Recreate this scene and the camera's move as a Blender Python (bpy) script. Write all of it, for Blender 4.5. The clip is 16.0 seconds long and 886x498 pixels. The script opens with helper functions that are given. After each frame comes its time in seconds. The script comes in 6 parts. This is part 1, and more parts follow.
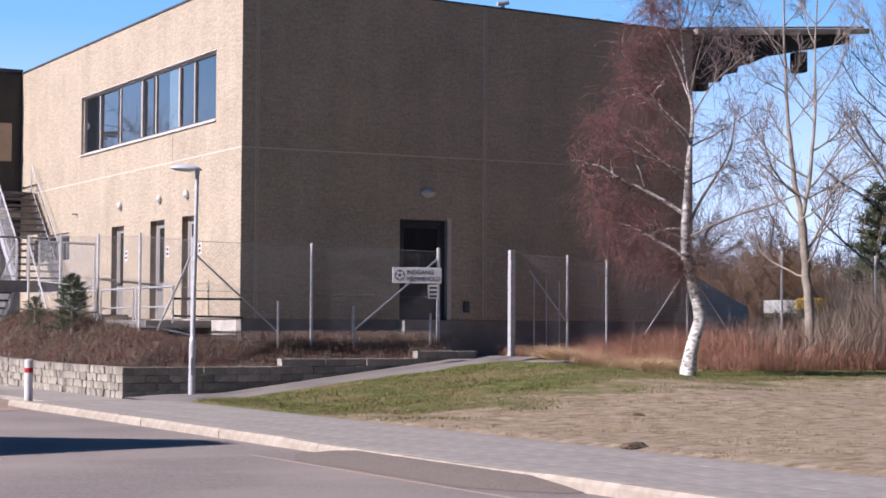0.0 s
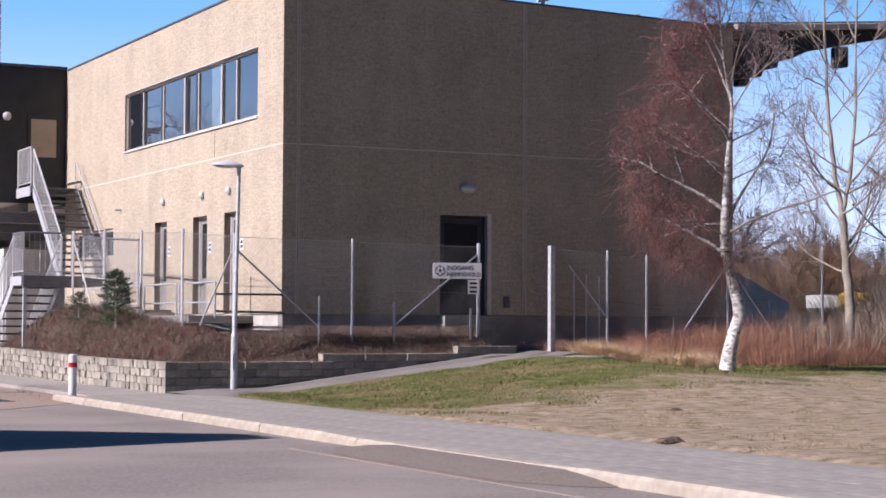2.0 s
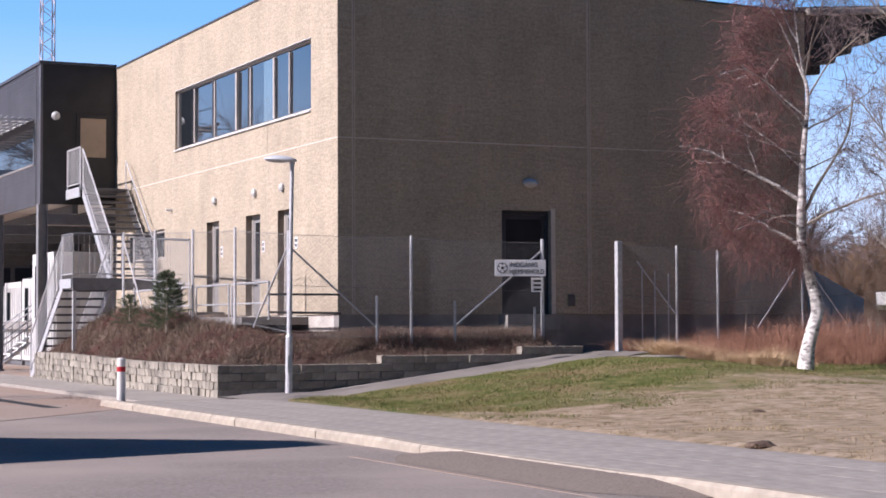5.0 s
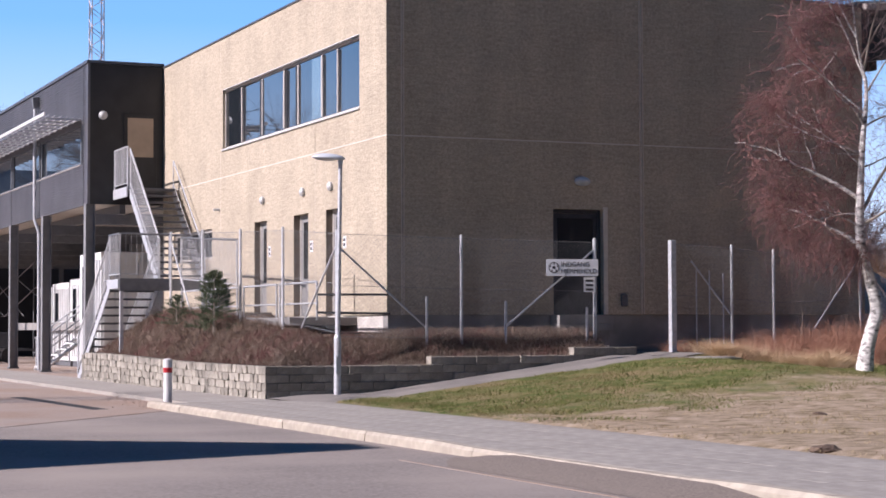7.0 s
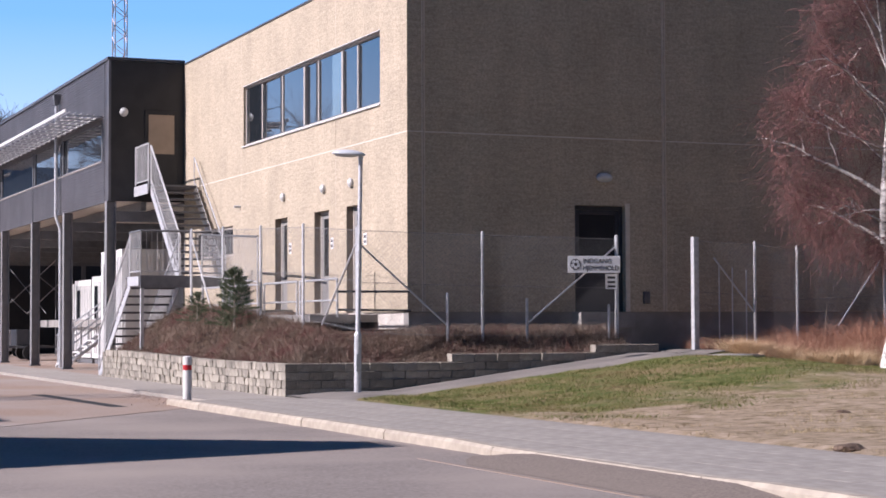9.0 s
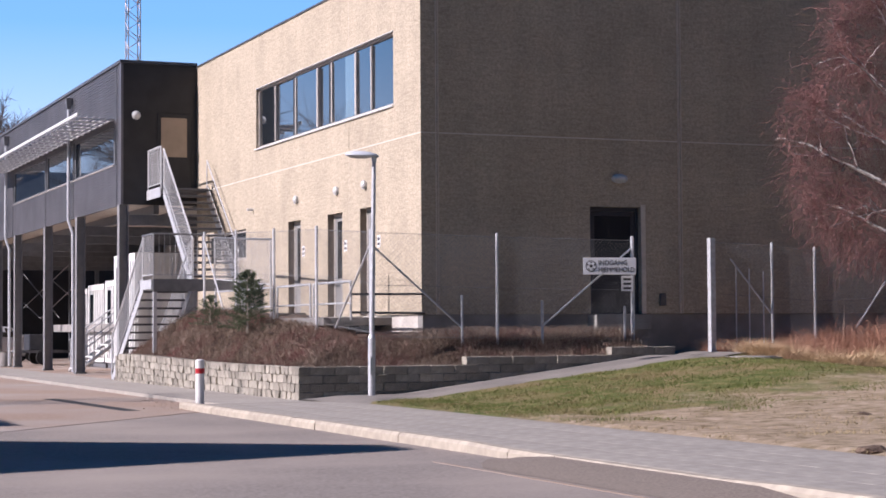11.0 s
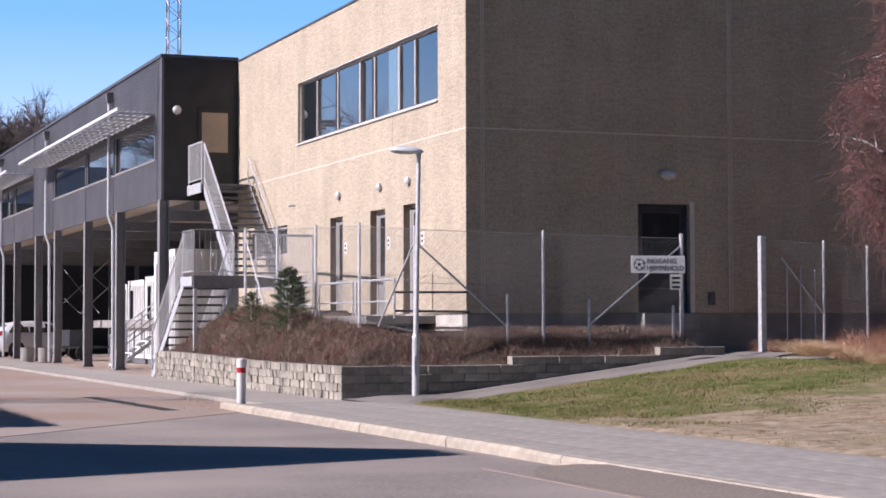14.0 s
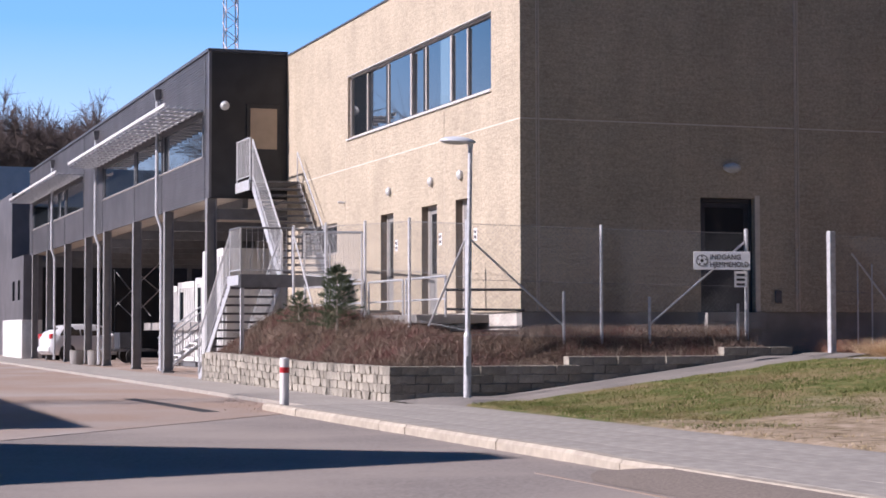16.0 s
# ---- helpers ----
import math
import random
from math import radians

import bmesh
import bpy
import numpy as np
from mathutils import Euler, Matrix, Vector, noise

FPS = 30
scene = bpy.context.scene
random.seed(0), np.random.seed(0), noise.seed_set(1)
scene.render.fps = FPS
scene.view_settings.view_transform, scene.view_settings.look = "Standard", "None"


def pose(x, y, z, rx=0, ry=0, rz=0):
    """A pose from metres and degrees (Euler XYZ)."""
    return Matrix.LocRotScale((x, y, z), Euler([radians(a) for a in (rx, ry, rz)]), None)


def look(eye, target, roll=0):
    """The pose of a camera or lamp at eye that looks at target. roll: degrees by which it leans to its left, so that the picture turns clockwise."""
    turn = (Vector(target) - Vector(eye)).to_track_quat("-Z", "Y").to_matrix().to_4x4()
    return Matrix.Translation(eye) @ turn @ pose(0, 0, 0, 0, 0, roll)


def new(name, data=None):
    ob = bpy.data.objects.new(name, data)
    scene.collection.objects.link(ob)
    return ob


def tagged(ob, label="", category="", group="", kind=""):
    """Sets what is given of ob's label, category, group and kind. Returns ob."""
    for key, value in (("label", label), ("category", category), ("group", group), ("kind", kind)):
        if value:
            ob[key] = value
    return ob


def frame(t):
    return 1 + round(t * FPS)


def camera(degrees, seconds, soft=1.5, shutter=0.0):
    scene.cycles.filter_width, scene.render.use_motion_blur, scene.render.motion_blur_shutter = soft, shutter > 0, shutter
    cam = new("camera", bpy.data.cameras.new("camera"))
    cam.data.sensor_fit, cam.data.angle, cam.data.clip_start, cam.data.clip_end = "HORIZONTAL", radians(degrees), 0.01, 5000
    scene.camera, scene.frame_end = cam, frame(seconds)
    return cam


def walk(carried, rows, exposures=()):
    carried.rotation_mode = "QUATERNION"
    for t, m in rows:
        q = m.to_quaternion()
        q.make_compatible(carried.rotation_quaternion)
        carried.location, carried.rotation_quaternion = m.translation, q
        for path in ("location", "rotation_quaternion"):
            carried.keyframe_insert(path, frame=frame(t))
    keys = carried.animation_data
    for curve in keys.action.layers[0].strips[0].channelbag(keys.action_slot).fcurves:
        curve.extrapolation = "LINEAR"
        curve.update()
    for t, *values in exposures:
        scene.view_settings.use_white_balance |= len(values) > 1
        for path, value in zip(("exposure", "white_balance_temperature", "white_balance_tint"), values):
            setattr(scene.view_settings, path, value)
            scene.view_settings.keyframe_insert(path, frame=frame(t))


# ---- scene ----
cam = camera(27.1, 16.0, soft=1.7)
PATH = [
    (0, (-13.751, -34.266, 1.326), (-12.808, -32.504, 1.412), 0.3),
    (0.5, (-13.748, -34.284, 1.318), (-12.817, -32.516, 1.404), 0.4),
    (1, (-13.769, -34.38, 1.322), (-12.851, -32.606, 1.407), 0.5),
    (1.5, (-13.804, -34.468, 1.334), (-12.894, -32.689, 1.416), 0.4),
    (2, (-13.777, -34.468, 1.336), (-12.876, -32.684, 1.416), 0.3),
    (2.5, (-13.77, -34.269, 1.353), (-12.873, -32.484, 1.432), 0.5),
    (3, (-13.602, -33.954, 1.304), (-12.718, -32.162, 1.386), 0.2),
    (3.5, (-13.44, -33.611, 1.277), (-12.567, -31.814, 1.362), 0.2),
    (4, (-13.308, -33.279, 1.25), (-12.442, -31.479, 1.336), 0.1),
    (6.5, (-13.14, -32.844, 1.305), (-12.33, -31.017, 1.387), -0.3),
    (7, (-13.033, -32.55, 1.256), (-12.234, -30.719, 1.341), -0.2),
    (7.5, (-12.946, -32.432, 1.237), (-12.157, -30.596, 1.323), -0.1),
    (8, (-12.949, -32.455, 1.244), (-12.167, -30.616, 1.329), 0.1),
    (8.5, (-12.947, -32.459, 1.263), (-12.169, -30.618, 1.346), 0.0),
    (9, (-12.92, -32.392, 1.256), (-12.144, -30.551, 1.338), -0.2),
    (11.5, (-12.797, -32.068, 1.223), (-12.041, -30.218, 1.311), -0.3),
    (12, (-12.774, -32.017, 1.228), (-12.027, -30.164, 1.315), -0.2),
    (12.5, (-12.772, -32.043, 1.251), (-12.031, -30.187, 1.336), -0.2),
    (13, (-12.784, -32.048, 1.265), (-12.05, -30.189, 1.348), -0.2),
    (13.5, (-12.661, -31.834, 1.253), (-11.937, -29.972, 1.337), -0.1),
    (14, (-12.702, -31.529, 1.287), (-11.979, -29.667, 1.369), -0.14),
    (14.5, (-12.485, -30.971, 1.27), (-11.772, -29.104, 1.353), -0.03),
    (15, (-12.38, -30.609, 1.256), (-11.675, -28.74, 1.341), -0.07),
    (15.5, (-12.42, -30.438, 1.289), (-11.724, -28.565, 1.373), -0.14),
    (16, (-12.108, -30.235, 1.158), (-11.444, -28.35, 1.247), -0.1),
]
walk(cam, [(t, look(eye, target, roll)) for t, eye, target, roll in PATH], [(0, 0.32, 6000, 25), (16, 0.32, 6000, 25)])

# ---- world, sun, exposure ----
SUN_EL, SUN_AZ = 33.0, 4.0          # height, and degrees by which it stands behind the long wall's plane
to_sun = Vector((-math.cos(radians(SUN_AZ)) * math.cos(radians(SUN_EL)), math.sin(radians(SUN_AZ)) * math.cos(radians(SUN_EL)), math.sin(radians(SUN_EL))))
world = bpy.data.worlds.new("world")
scene.world = world
world.use_nodes = True
wn = world.node_tree.nodes
sky = wn.new("ShaderNodeTexSky")
sky.sky_type, sky.sun_disc = "NISHITA", False
sky.sun_elevation, sky.sun_rotation = radians(SUN_EL), math.atan2(to_sun.x, to_sun.y)
sky.air_density, sky.dust_density, sky.ozone_density = 1.0, 0.0, 3.0
wn["Background"].inputs["Strength"].default_value = 0.040
deep = wn.new("ShaderNodeHueSaturation")
deep.inputs["Saturation"].default_value = 1.45
world.node_tree.links.new(sky.outputs[0], deep.inputs["Color"])
world.node_tree.links.new(deep.outputs[0], wn["Background"].inputs["Color"])
sun = new("sun", bpy.data.lights.new("sun", "SUN"))
sun.data.energy, sun.data.angle, sun.data.color = 5.6, radians(0.5), (1.0, 0.93, 0.84)
sun.matrix_world = look(to_sun * 60, (0, 0, 0))


def sky_backdrop():
    """A far sheet of plain clear sky beyond everything, paler towards the horizon."""
    m = bpy.data.materials.new("clear_sky")
    m.use_nodes = True
    n, l = m.node_tree.nodes, m.node_tree.links
    n.clear()
    out, em, ramp = n.new("ShaderNodeOutputMaterial"), n.new("ShaderNodeEmission"), n.new("ShaderNodeValToRGB")
    tc, sep, mr = n.new("ShaderNodeTexCoord"), n.new("ShaderNodeSeparateXYZ"), n.new("ShaderNodeMapRange")
    l.new(tc.outputs["Object"], sep.inputs[0])
    mr.inputs["From Max"].default_value = 650
    l.new(sep.outputs["Z"], mr.inputs["Value"])
    l.new(mr.outputs[0], ramp.inputs[0])
    e = ramp.color_ramp.elements
    e[0].position, e[0].color = 0.0, (0.78, 0.90, 0.98, 1)
    e[1].position, e[1].color = 1.0, (0.07, 0.20, 0.50, 1)
    for p, c in ((0.16, (0.60, 0.78, 0.95)), (0.42, (0.20, 0.47, 0.80))):
        k = e.new(p)
        k.color = (*c, 1)
    l.new(ramp.outputs[0], em.inputs["Color"])
    l.new(em.outputs[0], out.inputs[0])
    v, f = [], []
    for i in range(41):
        a = radians(-70 + 150 * i / 40)
        for z in (-20, 300, 650):
            v.append((1600 * math.sin(a), 1600 * math.cos(a), z))
    for i in range(40):
        for k in range(2):
            q = i * 3 + k
            f.append((q, q + 1, q + 4, q + 3))
    me = bpy.data.meshes.new("backdrop")
    me.from_pydata(v, [], f)
    me.materials.append(m)
    return tagged(new("backdrop", me), "plain clear blue sky in the far distance", "sky", kind="structure")


sky_backdrop()


# ---- materials ----
def mat(name, c1, c2, scale=4.0, rough=0.8, bump=0.2, bscale=40.0, metal=0.0, stretch=(1, 1, 1), c3=None, s3=0.6, random_tint=0.0, depth=0.01, spec=0.5):
    """Two colours mixed by noise at one scale, a third at a larger one, with fine relief."""
    m = bpy.data.materials.new(name)
    m.use_nodes = True
    n, l = m.node_tree.nodes, m.node_tree.links
    b = n["Principled BSDF"]
    tc = n.new("ShaderNodeTexCoord")
    mp = n.new("ShaderNodeMapping")
    mp.inputs["Scale"].default_value = stretch
    l.new(tc.outputs["Object"], mp.inputs[0])

    def noise_at(s, detail=6):
        t = n.new("ShaderNodeTexNoise")
        t.inputs["Scale"].default_value, t.inputs["Detail"].default_value = s, detail
        l.new(mp.outputs[0], t.inputs["Vector"])
        return t.outputs["Fac"]

    def ramp(f, a=0.35, z=0.65):
        r = n.new("ShaderNodeMapRange")
        r.inputs["From Min"].default_value, r.inputs["From Max"].default_value = a, z
        l.new(f, r.inputs["Value"])
        return r.outputs[0]

    def mix(f, a, z):
        x = n.new("ShaderNodeMix")
        x.data_type = "RGBA"
        for sock, v in ((x.inputs["A"], a), (x.inputs["B"], z)):
            if isinstance(v, tuple):
                sock.default_value = (*v, 1)
            else:
                l.new(v, sock)
        l.new(f, x.inputs["Factor"])
        return x.outputs["Result"]

    col = mix(ramp(noise_at(scale)), c1, c2)
    if c3:
        col = mix(ramp(noise_at(s3, 4), 0.42, 0.72), col, c3)
    if random_tint:
        oi = n.new("ShaderNodeObjectInfo")
        hsv = n.new("ShaderNodeHueSaturation")
        r = n.new("ShaderNodeMapRange")
        r.inputs["To Min"].default_value, r.inputs["To Max"].default_value = 1 - random_tint, 1 + random_tint
        l.new(oi.outputs["Random"], r.inputs["Value"])
        l.new(r.outputs[0], hsv.inputs["Value"])
        l.new(col, hsv.inputs["Color"])
        col = hsv.outputs[0]
    l.new(col, b.inputs["Base Color"])
    b.inputs["Roughness"].default_value, b.inputs["Metallic"].default_value = rough, metal
    b.inputs["Specular IOR Level"].default_value = spec
    if bump:
        bn = n.new("ShaderNodeBump")
        bn.inputs["Strength"].default_value, bn.inputs["Distance"].default_value = bump, depth
        l.new(noise_at(bscale, 3), bn.inputs["Height"])
        l.new(bn.outputs[0], b.inputs["Normal"])
    return m


def aggregate(name):
    """Washed-aggregate concrete: pebbles of several tones bedded in buff cement, with faint course streaks."""
    m = mat(name, (0.520, 0.440, 0.325), (0.385, 0.325, 0.240), 15, 0.9, 0.0, spec=0.2)
    n, l = m.node_tree.nodes, m.node_tree.links
    b = n["Principled BSDF"]
    tc = n.new("ShaderNodeTexCoord")
    mp = n.new("ShaderNodeMapping")
    mp.inputs["Scale"].default_value = (1, 1, 1.7)
    l.new(tc.outputs["Object"], mp.inputs[0])
    v = n.new("ShaderNodeTexVoronoi")
    v.inputs["Scale"].default_value = 36
    l.new(mp.outputs[0], v.inputs["Vector"])
    old = b.inputs["Base Color"].links[0].from_socket
    pebbles = n.new("ShaderNodeValToRGB")
    e = pebbles.color_ramp.elements
    e[0].color, e[1].color = (0.245, 0.206, 0.158, 1), (0.628, 0.545, 0.433, 1)
    sep = n.new("ShaderNodeSeparateColor")
    l.new(v.outputs["Color"], sep.inputs[0])
    l.new(sep.outputs[0], pebbles.inputs[0])
    x = n.new("ShaderNodeMix")
    x.data_type, x.inputs["Factor"].default_value = "RGBA", 0.33
    l.new(old, x.inputs["A"])
    l.new(pebbles.outputs[0], x.inputs["B"])
    streak = n.new("ShaderNodeTexNoise")
    ms = n.new("ShaderNodeMapping")
    ms.inputs["Scale"].default_value = (2.2, 2.2, 15)
    l.new(tc.outputs["Object"], ms.inputs[0])
    l.new(ms.outputs[0], streak.inputs["Vector"])
    streak.inputs["Scale"].default_value, streak.inputs["Detail"].default_value = 1.3, 6
    blotch = n.new("ShaderNodeTexNoise")
    blotch.inputs["Scale"].default_value, blotch.inputs["Detail"].default_value = 0.9, 5
    l.new(tc.outputs["Object"], blotch.inputs["Vector"])
    runs = n.new("ShaderNodeTexNoise")
    mr = n.new("ShaderNodeMapping")
    mr.inputs["Scale"].default_value = (2.6, 2.6, 0.16)
    l.new(tc.outputs["Object"], mr.inputs[0])
    l.new(mr.outputs[0], runs.inputs["Vector"])
    runs.inputs["Scale"].default_value, runs.inputs["Detail"].default_value = 1.0, 4
    mean = n.new("ShaderNodeMath")
    mean.operation = "MULTIPLY_ADD"
    l.new(runs.outputs["Fac"], mean.inputs[0])
    mean.inputs[1].default_value = 0.5
    l.new(blotch.outputs["Fac"], mean.inputs[2])
    add = n.new("ShaderNodeMath")
    l.new(streak.outputs["Fac"], add.inputs[0])
    l.new(mean.outputs[0], add.inputs[1])
    r = n.new("ShaderNodeMapRange")
    r.inputs["From Min"].default_value, r.inputs["From Max"].default_value = 0.9, 1.6
    r.inputs["To Min"].default_value, r.inputs["To Max"].default_value = 0.84, 1.16
    l.new(add.outputs[0], r.inputs["Value"])
    hsv = n.new("ShaderNodeHueSaturation")
    l.new(r.outputs[0], hsv.inputs["Value"])
    l.new(x.outputs["Result"], hsv.inputs["Color"])
    l.new(hsv.outputs[0], b.inputs["Base Color"])
    bn = n.new("ShaderNodeBump")
    bn.inputs["Strength"].default_value, bn.inputs["Distance"].default_value, bn.invert = 0.6, 0.007, True
    l.new(v.outputs["Distance"], bn.inputs["Height"])
    course = n.new("ShaderNodeBump")
    course.inputs["Strength"].default_value, course.inputs["Distance"].default_value = 0.35, 0.025
    l.new(streak.outputs["Fac"], course.inputs["Height"])
    l.new(course.outputs[0], bn.inputs["Normal"])
    l.new(bn.outputs[0], b.inputs["Normal"])
    return m


def glass(name, tint=(0.02, 0.025, 0.03), rough=0.03):
    m = bpy.data.materials.new(name)
    m.use_nodes = True
    b = m.node_tree.nodes["Principled BSDF"]
    b.inputs["Base Color"].default_value = (*tint, 1)
    b.inputs["Roughness"].default_value, b.inputs["IOR"].default_value = rough, 1.5
    b.inputs["Coat Weight"].default_value, b.inputs["Coat Roughness"].default_value = 1.0, 0.02
    b.inputs["Specular IOR Level"].default_value = 1.0
    return m


M = {}
M["panel"] = aggregate("washed_aggregate")
M["sealant"] = mat("joint_sealant", (0.70, 0.64, 0.55), (0.60, 0.545, 0.47), 8, 0.8, 0.1)
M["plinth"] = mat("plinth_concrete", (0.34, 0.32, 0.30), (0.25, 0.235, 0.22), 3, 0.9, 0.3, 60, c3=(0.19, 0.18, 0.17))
M["roofing"] = mat("roof_felt", (0.06, 0.06, 0.065), (0.09, 0.09, 0.09), 6, 0.9, 0.3)
# metal flashing; its dark tone also paints shade onto the stair treads
M["flash"] = mat("dark_flashing_and_tread_shade", (0.10, 0.10, 0.11), (0.14, 0.14, 0.15), 5, 0.5, 0.05, metal=0.5)
M["alu"] = mat("grey_window_frame", (0.44, 0.40, 0.36), (0.52, 0.47, 0.42), 8, 0.45, 0.05)
M["alu_light"] = mat("pale_sill_metal", (0.68, 0.67, 0.65), (0.76, 0.75, 0.73), 8, 0.4, 0.05, metal=0.1)
M["glass"] = glass("window_glass")
M["glass_curtain"] = glass("curtained_glass", (0.13, 0.19, 0.22))
M["galv"] = mat("galvanised_steel", (0.50, 0.51, 0.53), (0.63, 0.64, 0.66), 14, 0.5, 0.08, 60, metal=0.3)
M["wire"] = mat("fence_wire", (0.17, 0.175, 0.18), (0.26, 0.265, 0.27), 20, 0.9, 0.0, spec=0.1)
M["strip"] = mat("pale_joint_strip", (0.60, 0.52, 0.43), (0.50, 0.43, 0.35), 8, 0.85, 0.1)
M["column"] = mat("grey_column_paint", (0.22, 0.217, 0.22), (0.27, 0.267, 0.27), 4, 0.5, 0.05)
M["annex_glass"] = glass("annex_glass")
M["annex_glass"].node_tree.nodes["Principled BSDF"].inputs["Coat Weight"].default_value = 0.25
M["annex_glass"].node_tree.nodes["Principled BSDF"].inputs["Specular IOR Level"].default_value = 0.5
M["dark_glass"] = glass("dark_glass")
M["dark_glass"].node_tree.nodes["Principled BSDF"].inputs["Coat Weight"].default_value = 0.0
M["dark_glass"].node_tree.nodes["Principled BSDF"].inputs["Specular IOR Level"].default_value = 0.25
M["steel_dark"] = mat("grey_painted_steel", (0.13, 0.135, 0.145), (0.17, 0.175, 0.185), 6, 0.5, 0.06)
M["clad"] = mat("grey_corrugated_metal", (0.155, 0.15, 0.165), (0.20, 0.195, 0.21), 1.5, 0.5, 0.05, metal=0.35, c3=(0.13, 0.13, 0.14))
# real black cladding; also stands in for deep shade below the annex
M["clad_dark"] = mat("black_cladding_and_deep_shade", (0.018, 0.019, 0.021), (0.028, 0.028, 0.031), 2, 0.6, 0.06)
M["soffit"] = mat("beige_soffit", (0.50, 0.44, 0.36), (0.42, 0.37, 0.31), 2, 0.8, 0.05)
M["white"] = mat("white_paint", (0.78, 0.78, 0.77), (0.66, 0.66, 0.65), 3, 0.6, 0.08, c3=(0.58, 0.57, 0.55))
M["lampshell"] = mat("pale_lamp_shell", (0.55, 0.58, 0.62), (0.62, 0.65, 0.69), 5, 0.35, 0.03)
M["opal"] = mat("opal_lamp_glass", (0.66, 0.66, 0.64), (0.58, 0.58, 0.56), 6, 0.25, 0.0)
M["red"] = mat("red_reflective_band", (0.55, 0.03, 0.03), (0.42, 0.02, 0.03), 12, 0.4, 0.02)
M["door_dark"] = mat("dark_door_paint", (0.03, 0.034, 0.045), (0.045, 0.05, 0.062), 5, 0.35, 0.03)
M["door_grey"] = mat("grey_door_paint", (0.32, 0.31, 0.29), (0.26, 0.25, 0.24), 5, 0.5, 0.04)
M["reveal"] = mat("brown_reveal", (0.25, 0.20, 0.15), (0.20, 0.16, 0.12), 9, 0.8, 0.2)
M["tan_pane"] = mat("tan_blind", (0.40, 0.31, 0.23), (0.34, 0.27, 0.20), 3, 0.7, 0.1)
M["asphalt"] = mat("road_asphalt", (0.195, 0.168, 0.150), (0.300, 0.262, 0.233), 28, 0.92, 0.5, 160, c3=(0.35, 0.298, 0.258), s3=0.35, depth=0.006)
M["asphalt_dark"] = mat("patch_asphalt", (0.165, 0.132, 0.110), (0.25, 0.21, 0.175), 40, 0.92, 0.45, 180, depth=0.008)
M["path"] = mat("path_asphalt", (0.22, 0.20, 0.18), (0.29, 0.26, 0.23), 40, 0.92, 0.3, 150, c3=(0.18, 0.165, 0.15))
# lit copy of the plinth concrete, with the sunlight in its colour
M["plinth_lit"] = mat("sunlit_plinth_concrete", (0.66, 0.62, 0.56), (0.54, 0.50, 0.45), 3, 0.9, 0.25, 50, c3=(0.42, 0.39, 0.35), s3=2.0)
M["paving"] = mat("grey_paving", (0.295, 0.27, 0.237), (0.385, 0.352, 0.31), 9, 0.9, 0.3, 90, random_tint=0.05, c3=(0.29, 0.264, 0.234), s3=0.7)
M["joint"] = mat("paving_joint_sand", (0.25, 0.228, 0.20), (0.31, 0.285, 0.25), 30, 0.95, 0.3)
M["forecourt"] = mat("reddish_gravel_paving", (0.28, 0.20, 0.15), (0.37, 0.275, 0.215), 30, 0.95, 0.4, 120, c3=(0.37, 0.32, 0.285), s3=0.3)
M["kerb"] = mat("pale_kerb_concrete", (0.37, 0.325, 0.265), (0.47, 0.415, 0.335), 8, 0.9, 0.4, 70, random_tint=0.06, c3=(0.33, 0.285, 0.23), s3=1.5)
M["block"] = mat("split_concrete_block", (0.285, 0.258, 0.213), (0.395, 0.36, 0.30), 12, 0.95, 0.9, 30, random_tint=0.30, c3=(0.24, 0.22, 0.19), s3=3.0, depth=0.04)
M["soil"] = mat("leaf_litter_soil", (0.085, 0.055, 0.04), (0.17, 0.12, 0.085), 14, 1.0, 0.9, 30, depth=0.04)
M["far"] = mat("far_grassland", (0.10, 0.10, 0.05), (0.16, 0.14, 0.08), 0.2, 1.0, 0.1)
M["sign"] = mat("white_sign_sheet", (0.86, 0.87, 0.89), (0.80, 0.81, 0.84), 4, 0.4, 0.02)
M["ink"] = mat("black_ink", (0.015, 0.015, 0.02), (0.03, 0.03, 0.035), 8, 0.5, 0.0)
M["car"] = mat("white_car_paint", (0.72, 0.73, 0.75), (0.66, 0.67, 0.69), 2, 0.25, 0.0)
M["tyre"] = mat("black_rubber", (0.02, 0.02, 0.021), (0.035, 0.035, 0.036), 12, 0.8, 0.2)
M["yellow"] = mat("yellow_tarpaulin", (0.72, 0.45, 0.02), (0.62, 0.38, 0.02), 4, 0.6, 0.2, 6)
M["blue_roof"] = mat("pale_blue_roof", (0.30, 0.42, 0.55), (0.36, 0.48, 0.60), 2, 0.5, 0.05)
M["birch_bark"] = mat("birch_bark", (0.86, 0.83, 0.79), (0.70, 0.66, 0.62), 5, 0.85, 0.5, 20, stretch=(1, 1, 2.0), c3=(0.05, 0.042, 0.04), s3=8.0)
M["bark"] = mat("pale_grey_bark", (0.40, 0.36, 0.30), (0.29, 0.25, 0.21), 9, 0.9, 0.5, 30, c3=(0.20, 0.17, 0.14), s3=2.5)
M["twig_red"] = mat("red_brown_twigs", (0.14, 0.062, 0.055), (0.28, 0.14, 0.125), 1.4, 0.8, 0.0)
M["twig_mauve"] = mat("mauve_grey_twigs", (0.17, 0.125, 0.12), (0.30, 0.235, 0.23), 2, 0.85, 0.0)
M["twig_grey"] = mat("grey_twigs", (0.26, 0.22, 0.19), (0.34, 0.29, 0.25), 3, 0.85, 0.0)
M["shrub"] = mat("rust_brown_stems", (0.23, 0.105, 0.072), (0.48, 0.265, 0.175), 5.0, 0.9, 0.0)
